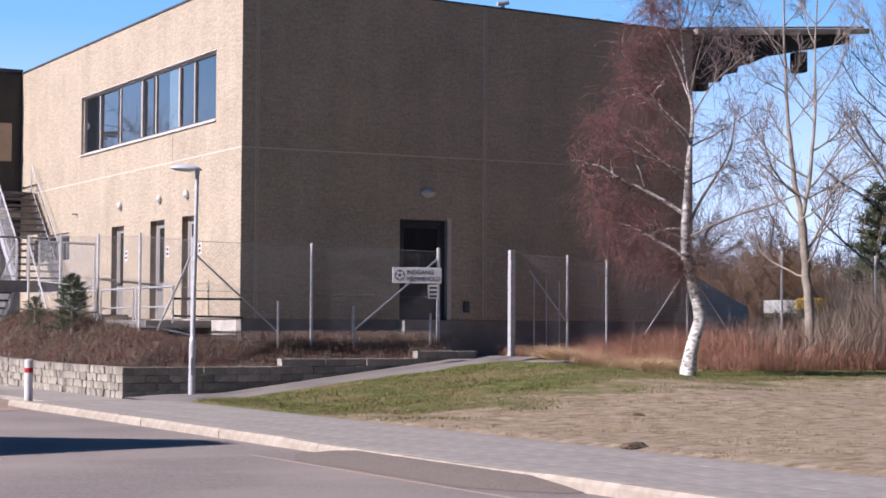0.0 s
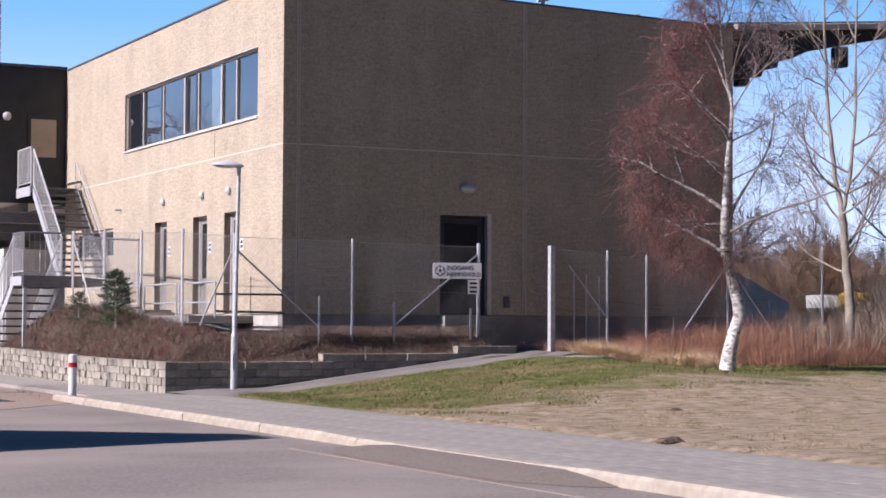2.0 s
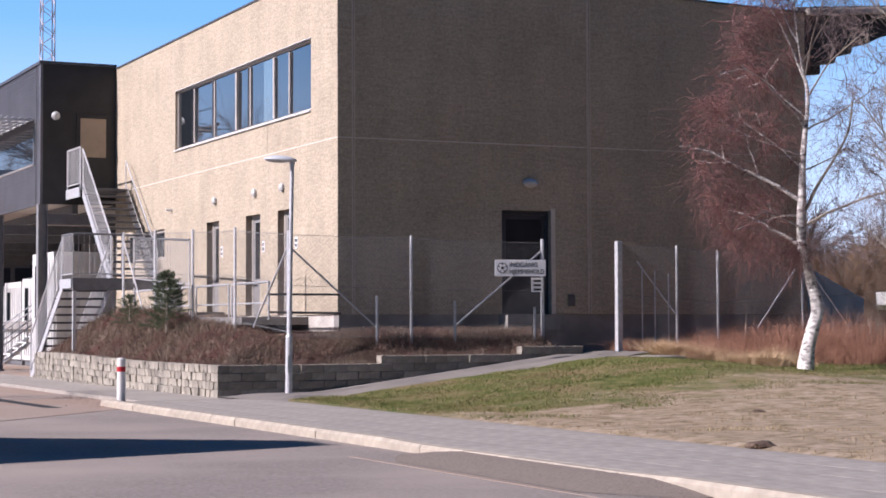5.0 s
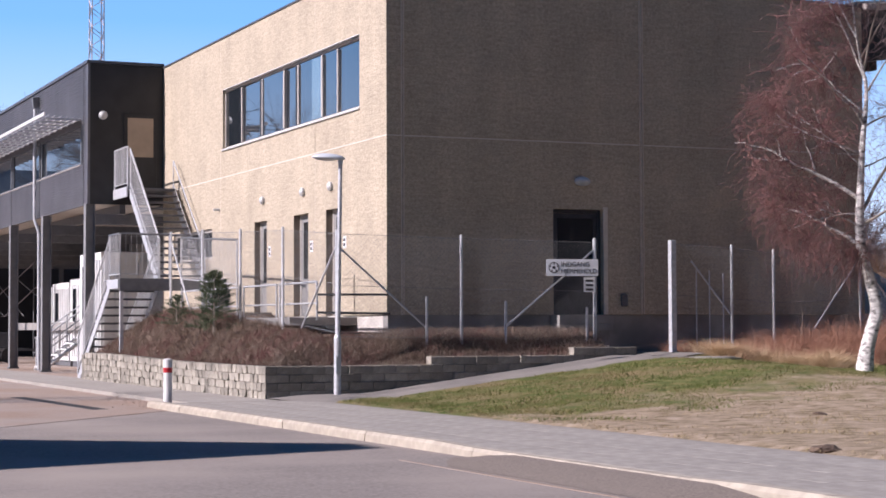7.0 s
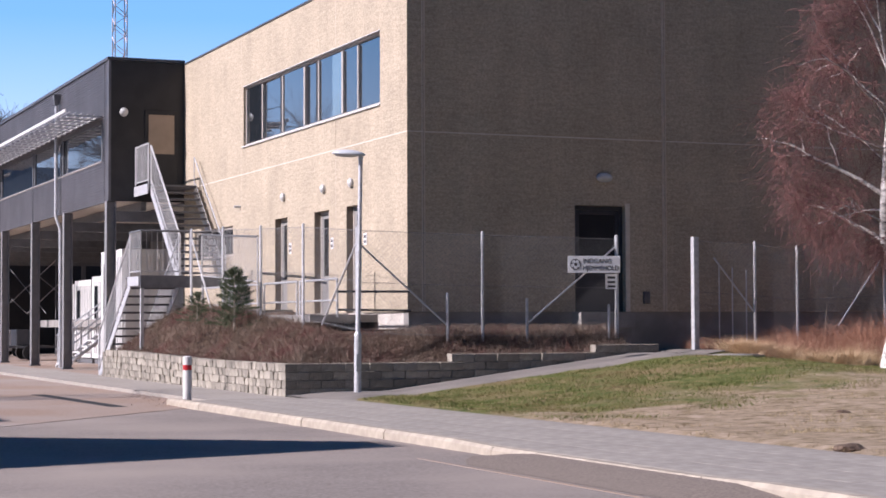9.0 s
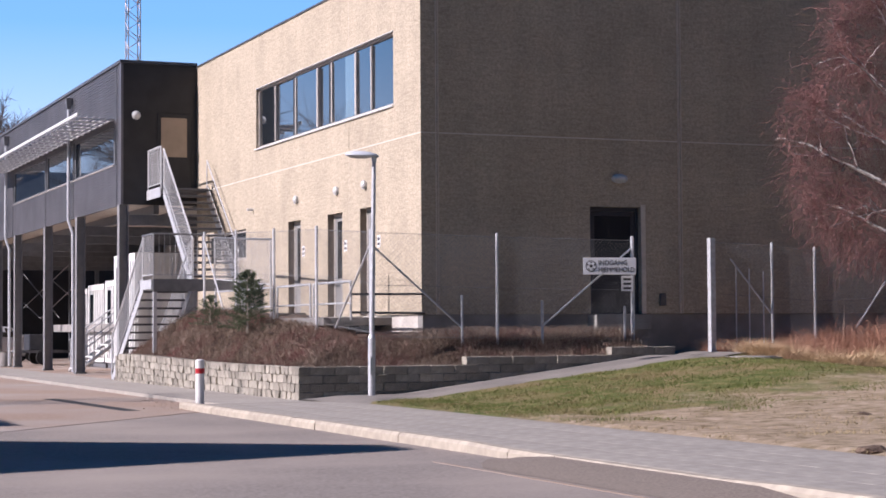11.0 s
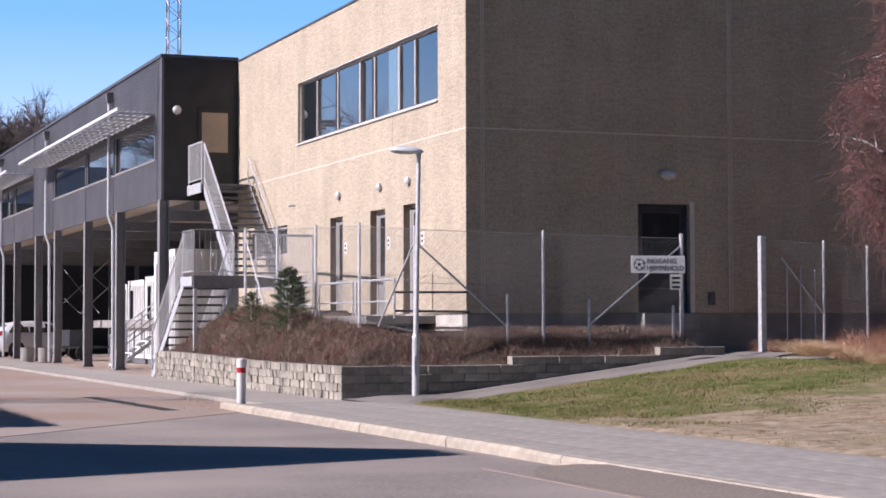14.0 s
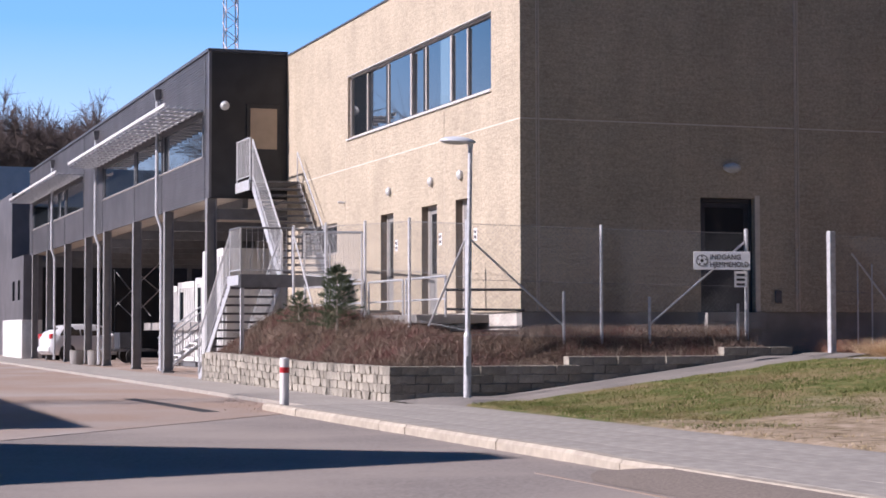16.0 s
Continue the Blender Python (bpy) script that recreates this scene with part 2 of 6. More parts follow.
M["shrub_bare"] = mat("grey_brown_stems", (0.22, 0.17, 0.135), (0.34, 0.275, 0.215), 2.5, 0.9, 0.0)
M["straw"] = mat("dry_straw_grass", (0.66, 0.50, 0.32), (0.50, 0.36, 0.22), 3, 0.9, 0.0)
M["litter"] = mat("dry_leaves", (0.20, 0.14, 0.10), (0.42, 0.33, 0.25), 5, 0.9, 0.0, c3=(0.11, 0.065, 0.05), s3=2.5)
M["russet"] = mat("russet_far_twigs", (0.19, 0.11, 0.062), (0.29, 0.18, 0.105), 0.6, 0.9, 0.0)
M["cover"] = mat("brown_ground_cover", (0.075, 0.052, 0.040), (0.27, 0.19, 0.14), 8, 0.9, 0.0, c3=(0.19, 0.075, 0.065), s3=1.1)
M["stalk"] = mat("pale_dead_stalks", (0.33, 0.27, 0.21), (0.20, 0.15, 0.115), 3, 0.9, 0.0)
M["bank"] = mat("weathered_bank_concrete", (0.72, 0.71, 0.70), (0.60, 0.60, 0.60), 1.2, 0.9, 0.2)
M["needle_far"] = mat("olive_pine_needles", (0.05, 0.062, 0.028), (0.085, 0.095, 0.045), 2, 0.85, 0.0)
M["needle"] = mat("dark_conifer_needles", (0.045, 0.070, 0.032), (0.095, 0.12, 0.06), 5, 0.8, 0.0)
M["blade"] = mat("green_grass_blades", (0.085, 0.122, 0.03), (0.16, 0.172, 0.055), 2.5, 0.9, 0.0, c3=(0.22, 0.17, 0.085), s3=1.1, spec=0.1)
M["blade_dry"] = mat("dry_grass_blades", (0.42, 0.33, 0.20), (0.31, 0.25, 0.13), 2, 0.9, 0.0)
M["wood_far"] = mat("far_wood_twigs", (0.10, 0.075, 0.07), (0.15, 0.115, 0.105), 0.5, 0.9, 0.0)
M["mast"] = mat("red_white_mast_steel", (0.62, 0.42, 0.40), (0.72, 0.60, 0.58), 0.3, 0.6, 0.0)


def turf_material():
    """Worn turf: green near the path, tan bare earth towards the pavement, with ragged blending."""
    m = mat("worn_turf", (0.080, 0.108, 0.030), (0.185, 0.175, 0.070), 4, 1.0, 0.6, 30, c3=(0.25, 0.185, 0.105), s3=1.0, depth=0.015, spec=0.1)
    n, l = m.node_tree.nodes, m.node_tree.links
    b = n["Principled BSDF"]
    green = b.inputs["Base Color"].links[0].from_socket
    tc = n.new("ShaderNodeTexCoord")
    sep = n.new("ShaderNodeSeparateXYZ")
    l.new(tc.outputs["Object"], sep.inputs[0])
    mp = n.new("ShaderNodeMapping")
    mp.inputs["Scale"].default_value = (0.8, 1.0, 1)
    mp.inputs["Rotation"].default_value = (0, 0, radians(25))
    l.new(tc.outputs["Object"], mp.inputs[0])
    a = n.new("ShaderNodeTexNoise")
    a.inputs["Scale"].default_value, a.inputs["Detail"].default_value, a.inputs["Roughness"].default_value = 1.1, 8, 0.65
    l.new(mp.outputs[0], a.inputs["Vector"])

    def math_node(op, p, q):
        k = n.new("ShaderNodeMath")
        k.operation = op
        for i, v in enumerate((p, q)):
            if isinstance(v, (int, float)):
                k.inputs[i].default_value = v
            else:
                l.new(v, k.inputs[i])
        return k.outputs[0]

    # distance across the lawn, from the path's side to the pavement's side
    across = math_node("ADD", math_node("MULTIPLY", sep.outputs["Y"], -0.32), math_node("MULTIPLY", sep.outputs["X"], 0.10))
    f = math_node("ADD", math_node("SUBTRACT", across, 3.05), math_node("MULTIPLY", math_node("SUBTRACT", a.outputs["Fac"], 0.5), 2.6))
    r = n.new("ShaderNodeMapRange")
    r.inputs["From Min"].default_value, r.inputs["From Max"].default_value = -0.25, 0.35
    l.new(f, r.inputs["Value"])
    dirt = n.new("ShaderNodeValToRGB")
    e = dirt.color_ramp.elements
    e[0].position, e[0].color = 0.36, (0.150, 0.118, 0.066, 1)
    e[1].position, e[1].color = 0.66, (0.48, 0.38, 0.29, 1)
    mid = dirt.color_ramp.elements.new(0.46)
    mid.color = (0.285, 0.222, 0.148, 1)
    e = dirt.color_ramp.elements
    fine = n.new("ShaderNodeTexNoise")
    fine.inputs["Scale"].default_value, fine.inputs["Detail"].default_value, fine.inputs["Roughness"].default_value = 4.5, 10, 0.74
    l.new(mp.outputs[0], fine.inputs["Vector"])
    l.new(fine.outputs["Fac"], dirt.inputs[0])
    x = n.new("ShaderNodeMix")
    x.data_type = "RGBA"
    l.new(r.outputs[0], x.inputs["Factor"])
    l.new(green, x.inputs["A"])
    l.new(dirt.outputs[0], x.inputs["B"])
    l.new(x.outputs["Result"], b.inputs["Base Color"])
    return m


M["turf"] = turf_material()


# ---- mesh helpers ----
def box_bm(bm, lo, hi, bevel=0.0):
    c = [(a + b) / 2 for a, b in zip(lo, hi)]
    s = [max(abs(b - a), 1e-4) for a, b in zip(lo, hi)]
    r = bmesh.ops.create_cube(bm, size=1, matrix=Matrix.Translation(c) @ Matrix.Diagonal((*s, 1)))
    if bevel:
        edges = list({e for v in r["verts"] for e in v.link_edges})
        bmesh.ops.bevel(bm, geom=edges, offset=bevel, segments=1, affect="EDGES")
    return bm


def tube_bm(bm, a, b, r, r2=None, sides=8, caps=True):
    a, b = Vector(a), Vector(b)
    d = b - a
    m = Matrix.Translation((a + b) / 2) @ d.to_track_quat("Z", "Y").to_matrix().to_4x4()
    bmesh.ops.create_cone(bm, cap_ends=caps, segments=sides, radius1=r, radius2=r if r2 is None else r2, depth=d.length, matrix=m)
    return bm


def pipe_bm(bm, pts, r, sides=8):
    for a, b in zip(pts, pts[1:]):
        tube_bm(bm, a, b, r, sides=sides)
    for p in pts[1:-1]:
        bmesh.ops.create_icosphere(bm, subdivisions=1, radius=r * 1.02, matrix=Matrix.Translation(p))
    return bm


def mesh_of(name, bm, material, smooth=False):
    me = bpy.data.meshes.new(name)
    if smooth:
        for f in bm.faces:
            f.smooth = True
    bm.to_mesh(me)
    bm.free()
    me.materials.append(material)
    return me


def part(name, bm, material, parent, label="", smooth=False):
    ob = new(name, mesh_of(name, bm, material, smooth))
    ob.parent = parent
    return tagged(ob, label)


def thing(name, label, category, at=(0, 0, 0), group="", kind="", turn=0):
    ob = new(name)
    ob.matrix_world = pose(*at, 0, 0, turn)
    return tagged(ob, label, category, group, kind)


def solid(name, bm, material, label, category, group="", kind="", smooth=False):
    return tagged(new(name, mesh_of(name, bm, material, smooth)), label, category, group, kind)


def box_part(name, lo, hi, material, parent, label="", bevel=0.0):
    return part(name, box_bm(bmesh.new(), lo, hi, bevel), material, parent, label)


def raw_mesh(name, verts, faces, material):
    me = bpy.data.meshes.new(name)
    me.from_pydata(verts, [], faces)
    me.materials.append(material)
    return me


def sstep(a):
    a = max(0.0, min(1.0, a))
    return a * a * (3 - 2 * a)


def ground_z(x, y):
    """The lawn's height: level at the pavement, rising to the gate and the hedge."""
    z = 0.05 + 0.63 * max(0.0, min(1.0, (x + 1.2) / 5.0)) * sstep((y + 15) / 11) * (1 - 0.34 * sstep((x - 4.2) / 2.8))
    return z + 0.16 * sstep((y + 3.6) / 1.6) * sstep((x - 4.9) / 0.8) * (1 - sstep((x - 8) / 5))


def bed_z(x, y):
    """The planting bed behind the block wall, banked up towards the stair."""
    edge = 0.50 + 0.14 * sstep((x - 0.0) / 0.4) + 0.13 * sstep((x - 2.8) / 0.4)
    inner = 1.02 + 0.10 * sstep((x + 1.6) / 2) if y < 0 else 1.12 + 0.50 * sstep(y / 8.0) * (1 - 0.75 * sstep((y - 10.2) / 3.0))
    d = min((x + 3.0) / 1.5, (y + 1.75) / (0.75 + 0.8 * sstep(-x))) if y < 6 else (x + 3.0) / 1.5
    return edge + (inner - edge) * sstep(d) * 1.0


# ---- ground ----
def grid_mesh(name, xs, ys, zf, material):
    verts = [(x, y, zf(x, y)) for y in ys for x in xs]
    w = len(xs)
    faces = [(j * w + i, j * w + i + 1, (j + 1) * w + i + 1, (j + 1) * w + i) for j in range(len(ys) - 1) for i in range(w - 1)]
    me = raw_mesh(name, verts, faces, material)
    for p in me.polygons:
        p.use_smooth = True
    return new(name, me)


def span(a, b, step):
    k = max(1, round((b - a) / step))
    return [a + (b - a) * i / k for i in range(k + 1)]


far = solid("ground", box_bm(bmesh.new(), (-2500, -2500, -1.2), (2500, 2500, -0.25)), M["far"], "flat far grassland reaching the horizon", "ground", kind="structure")
lawn = grid_mesh("lawn", span(-2.8, 40, 0.2), span(-40, 0.3, 0.25), lambda x, y: ground_z(x, y) - 0.08 * (1 - sstep((x + 2.8) / 0.4)) + 0.025 * noise.noise((x * 1.3, y * 1.3, 0)) + 0.012 * noise.noise((x * 5, y * 5, 3)), M["turf"])
tagged(lawn, "worn green turf with bare tan earth by the pavement", "lawn", kind="structure")
back = solid("yard", box_bm(bmesh.new(), (11, 0.3, -0.2), (60, 60, 0.42)), M["turf"], "rough yard ground behind the hedge", "ground", kind="structure")
road = solid("road", box_bm(bmesh.new(), (-45, -60, -0.2), (-5.32, 10, -0.06)), M["asphalt"], "grey worn asphalt road", "road", kind="structure")


def forecourt_mesh():
    bm = bmesh.new()
    lo, hi = -0.2, -0.054
    pts = [(-5.32, -3.9), (-4.6, -3.4), (-4.6, 14.5), (30, 14.5), (30, 90), (-60, 90), (-60, -68), (-40, -44)]
    bot = [bm.verts.new((x, y, lo)) for x, y in pts]
    top = [bm.verts.new((x, y, hi)) for x, y in pts]
    bm.faces.new(top)
    for i in range(len(pts)):
        j = (i + 1) % len(pts)
        bm.faces.new((bot[i], bot[j], top[j], top[i]))
    bmesh.ops.recalc_face_normals(bm, faces=bm.faces)
    return bm


solid("forecourt", forecourt_mesh(), M["forecourt"], "reddish gravelly paving of the yard entrance", "paving", kind="structure")


def path_z(x, y):
    return ground_z(x, y) + 0.035 - 0.05 * (1 - sstep((x + 3.0) / 0.8))


PATH_EDGE = lambda x: -3.25 - 0.35 * sstep((x - 0.5) / 3) - 0.9 * (1 - sstep((x + 2.7) / 1.2))
pv, pf = [], []
pxs = span(-3.04, 5.05, 0.25)
for x in pxs:
    for k in range(7):
        y = -1.9 + (PATH_EDGE(x) + 1.9 + 0.06 * noise.noise((x * 2, 4, 1))) * k / 6
        pv.append((x, y, path_z(x, y) - (0.05 if k == 6 else 0)))
for i in range(len(pxs) - 1):
    for k in range(6):
        a = i * 7 + k
        pf.append((a, a + 1, a + 8, a + 7))
ob = new("path", raw_mesh("path", pv, pf, M["path"]))
tagged(ob, "narrow grey asphalt path rising to the gate", "path", kind="structure")
gp = grid_mesh("path", span(3.9, 5.7, 0.2), span(-2.3, 0.02, 0.2), lambda x, y: ground_z(x, y) + 0.03 + 0.02 * noise.noise((x * 3, y * 3, 0)), M["path"])
tagged(gp, "dark worn asphalt inside the gate opening", "path", kind="structure")

# pavement of grey slabs and its kerb
pave = solid("pavement", box_bm(bmesh.new(), (-5.17, -40, -0.2), (-2.62, -3.0, 0.030)), M["joint"], "pavement of grey concrete slabs with sandy joints", "pavement", kind="structure")
solid("pavement", box_bm(bmesh.new(), (-4.62, -3.0, -0.2), (-2.9, 60.0, 0.012)), M["paving"], "grey concrete pavement along the block wall", "pavement", kind="structure")

# asphalt ramp against the dropped kerb
bm = bmesh.new()
prof = [(-5.33, 0.028), (-5.60, 0.00), (-6.02, -0.056)]
rows_y = [-15.55, -16.0, -16.6, -18, -20.2, -20.7, -21.1]
rv = []
for y in rows_y:
    k = 1.0 if -20.3 < y < -16.5 else (0.55 if -20.8 < y < -15.9 else 0.02)
    rv.append([bm.verts.new((-5.33 + (x + 5.33) * (0.25 + 0.75 * k) + 0.03 * noise.noise((x, y, 0)), y, -0.056 + (z + 0.056) * k)) for x, z in prof])
for a, b in zip(rv, rv[1:]):
    for i in range(2):
        bm.faces.new((a[i], a[i + 1], b[i + 1], b[i]))
bmesh.ops.recalc_face_normals(bm, faces=bm.faces)
solid("kerb_ramp", bm, M["asphalt_dark"], "brown asphalt ramp laid against the kerb", "kerb ramp", kind="structure")
bm = bmesh.new()
box_bm(bm, (-6.13, -38, -0.07), (-6.09, -15.6, -0.056))
solid("road_seam", bm, M["forecourt"], "thin pale seam along the asphalt ramp", "road seam", kind="structure")


# ---- main building ----
ROOF, BASE, BAND = 8.36, 1.50, 4.95
T = 0.22
FALL = 0.022                         # the roof falls gently along the shaded wall
MAIN_E, MAIN_N = 11.05, 40.0
wall_s = thing("wall_south", "shaded wall of washed-aggregate concrete panels", "wall", kind="structure")
wall_w = thing("wall_west", "sunlit wall of buff washed-aggregate concrete panels", "wall", kind="structure")
J = 0.022


def panels(parent, along, spans, holes):
    """Wall panels on one plane; along: 'x' (the wall y = 0) or 'y' (the wall x = 0). Holes are cut by splitting a panel."""
    for a0, a1, z0, z1 in spans:
        cuts = [h for h in holes if h[0] < a1 and h[1] > a0 and h[2] < z1 and h[3] > z0]
        avals = sorted({a0, a1, *(max(a0, h[0]) for h in cuts), *(min(a1, h[1]) for h in cuts)})
        bm = bmesh.new()
        for p, q in zip(avals, avals[1:]):
            zs = sorted({z0, z1, *(v for h in cuts if h[0] < (p + q) / 2 < h[1] for v in (max(z0, h[2]), min(z1, h[3])))})
            for u, v in zip(zs, zs[1:]):
                if any(h[0] < (p + q) / 2 < h[1] and h[2] < (u + v) / 2 < h[3] for h in cuts):
                    continue
                lo, hi = ((p, 0, u), (q, T, v)) if along == "x" else ((0, p, u), (T, q, v))
                box_bm(bm, lo, hi)
        bmesh.ops.remove_doubles(bm, verts=bm.verts, dist=1e-4)
        for v in bm.verts:
            if v.co.z > ROOF - 0.001:
                v.co.z -= FALL * v.co.x
        part("panel", bm, M["panel"], parent)


DOOR_S = (3.56, 4.68, BASE - 0.02, 3.605)
panels(wall_s, "x", [(0.0, 0.30, BASE, BAND - J), (0.30 + J, 5.57, BASE, BAND - J), (5.57 + J, MAIN_E, BASE, BAND - J),
                     (0.0, 0.30, BAND, ROOF), (0.30 + J, 5.57, BAND, ROOF), (5.57 + J, MAIN_E, BAND, ROOF)], [DOOR_S])
WIN = (1.44, 10.80, 5.62, 7.08)
DOORS_W = [(2.50, 3.40, BASE, 3.70), (4.50, 5.46, BASE, 3.70), (7.34, 8.26, BASE, 3.70)]
WIN2 = (11.70, 15.30, 2.97, 3.73)
panels(wall_w, "y", [(T, 4.05, BASE, BAND - J), (4.05 + J, 10.98, BASE, BAND - J), (10.98 + J, 16.4, BASE, BAND - J),
                     (T, 4.05, BAND, ROOF), (4.05 + J, 10.98, BAND, ROOF), (10.98 + J, 16.4, BAND, ROOF)], [WIN, WIN2, *DOORS_W])
for lo, hi, par in [((-0.004, -0.004, BAND - J), (MAIN_E, 0.10, BAND), wall_s), ((-0.004, 0.101, BAND - J), (0.10, 16.39, BAND), wall_w)]:
    box_part("joint", lo, hi, M["sealant"], par, "pale sealant joint")
for x in (0.30, 5.57):
    box_part("joint", (x, 0.006, BASE), (x + J, 0.1, ROOF - FALL * (x + 0.1)), M["sealant"], wall_s, "pale sealant joint")
# raised pale strips that frame the upright joint
for x in (0.335, 5.535, 5.60):
    box_part("strip", (x, -0.012, BASE), (x + 0.03, 0.0, ROOF - FALL * (x + 0.1)), M["strip"], wall_s)
for y in (4.05, 10.98):
    for z0, z1 in ((BASE, BAND - J), (BAND, ROOF)):
        if y < 5 and z0 > 3:
            z0 = WIN[3] + 0.05
        box_part("joint", (0.002, y, z0), (0.1, y + J, z1), M["strip"], wall_w)
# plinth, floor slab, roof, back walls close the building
# same plinth in two tones: its sunlit and shaded sides are coloured in
solid("plinth", box_bm(bmesh.new(), (0.04, 0.05, 0.0), (MAIN_E - 0.05, 0.30, BASE - 0.004)), M["plinth"], "concrete plinth under the shaded wall, its shade painted in as a darker tone", "plinth", kind="structure")
solid("plinth", box_bm(bmesh.new(), (0.045, 0.305, 0.0), (0.30, 16.4, BASE - 0.004)), M["plinth_lit"], "concrete plinth under the sunlit wall, sunlight painted in as a paler tone", "plinth", kind="structure")
solid("floor", box_bm(bmesh.new(), (0.31, 0.31, 1.2), (MAIN_E - 0.3, 39, 1.47)), M["plinth"], "plain concrete floor inside the building", "floor", kind="structure")
solid("wall_east", box_bm(bmesh.new(), (MAIN_E - 0.25, T + 0.003, 0.2), (MAIN_E, 39.9, ROOF - FALL * MAIN_E - 0.01)), M["panel"], "plain concrete end wall", "wall", kind="structure")
solid("wall_inner", box_bm(bmesh.new(), (3.2, 0.31, 1.48), (3.35, 39, ROOF - 0.3)), M["door_grey"], "plain inner partition wall", "wall", kind="structure")
solid("wall_north", box_bm(bmesh.new(), (0.0, 39.9, 4.7), (MAIN_E, 40.1, ROOF - FALL * MAIN_E)), M["panel"], "plain back wall", "wall", kind="structure")
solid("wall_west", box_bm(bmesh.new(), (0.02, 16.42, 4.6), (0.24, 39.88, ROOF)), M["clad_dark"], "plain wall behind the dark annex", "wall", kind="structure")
roof = thing("roof", "flat felt roof with dark metal edge", "roof", kind="structure")
box_part("roof_deck", (0.1, 0.1, ROOF - 0.02), (MAIN_E - 0.1, 39.8, ROOF + 0.02), M["roofing"], roof)
box_part("edge_flashing", (-0.03, -0.03, ROOF), (MAIN_E + 0.03, 0.12, ROOF + 0.035), M["flash"], roof)
box_part("edge_flashing", (-0.03, 0.123, ROOF), (0.12, 16.4, ROOF + 0.035), M["flash"], roof)
for ob in roof.children:
    for v in ob.data.vertices:
        v.co.z -= FALL * max(0.0, v.co.x)
for x, y in ((6.6, 1.0), (9.4, 1.6), (2.4, 0.8)):
    v = thing("roof_vent", "small grey metal roof vent", "vent", (x, y, ROOF + 0.02 - FALL * x))
    part("pipe", tube_bm(bmesh.new(), (0, 0, 0), (0, 0, 0.30), 0.05), M["galv"], v)
    part("cap", tube_bm(bmesh.new(), (-0.14, 0, 0.30), (0.14, 0, 0.36), 0.05), M["galv"], v)


def south_door():
    x0, x1, z0, z1 = DOOR_S
    d = thing("door_1", "dark glazed entrance door set deep in the wall", "door", kind="structure")
    for n, lo, hi in (("frame", (x0 + 0.003, 0.10, z0), (x0 + 0.07, 0.2, z1 - 0.003)), ("frame", (x1 - 0.07, 0.10, z0), (x1 - 0.003, 0.2, z1 - 0.003)),
                      ("frame", (x0 + 0.072, 0.10, z1 - 0.08), (x1 - 0.072, 0.2, z1 - 0.003))):
        box_part(n, lo, hi, M["door_dark"], d, bevel=0.006)
    leaf = box_part("door_leaf", (x0 + 0.075, 0.13, z0 + 0.02), (x1 - 0.075, 0.18, z0 + 0.85), M["door_dark"], d, bevel=0.006)
    box_part("pane", (x0 + 0.16, 0.145, z0 + 0.86), (x1 - 0.16, 0.165, z1 - 0.17), M["dark_glass"], d, "dark glass pane")
    for lo, hi in (((x0 + 0.075, 0.13, z0 + 0.852), (x0 + 0.158, 0.18, z1 - 0.085)), ((x1 - 0.158, 0.13, z0 + 0.852), (x1 - 0.075, 0.18, z1 - 0.085)), ((x0 + 0.16, 0.13, z1 - 0.168), (x1 - 0.16, 0.18, z1 - 0.085))):
        box_part("stile", lo, hi, M["door_dark"], d)
    part("handle", pipe_bm(bmesh.new(), [(x0 + 0.13, 0.13, z0 + 1.0), (x0 + 0.13, 0.08, z0 + 1.0), (x0 + 0.25, 0.08, z0 + 1.0)], 0.011), M["galv"], leaf, "steel lever handle")
    box_part("jamb_trim", (x1 + 0.004, -0.02, z0 + 0.02), (x1 + 0.10, 0.0, z1 + 0.05), M["sealant"], d, "pale trim beside the opening")
    box_part("threshold", (x0 - 0.05, -0.35, z0 - 0.16), (x1 + 0.05, 0.045, z0), M["plinth"], d)


south_door()
step = thing("entrance_step", "concrete entrance step with steel grating and rail", "step")
box_part("tread", (3.5, -0.36, 1.18), (4.7, 0.045, 1.315), M["plinth"], step, bevel=0.01)
box_part("riser", (3.55, -0.30, 0.7), (4.65, 0.045, 1.176), M["plinth"], step)

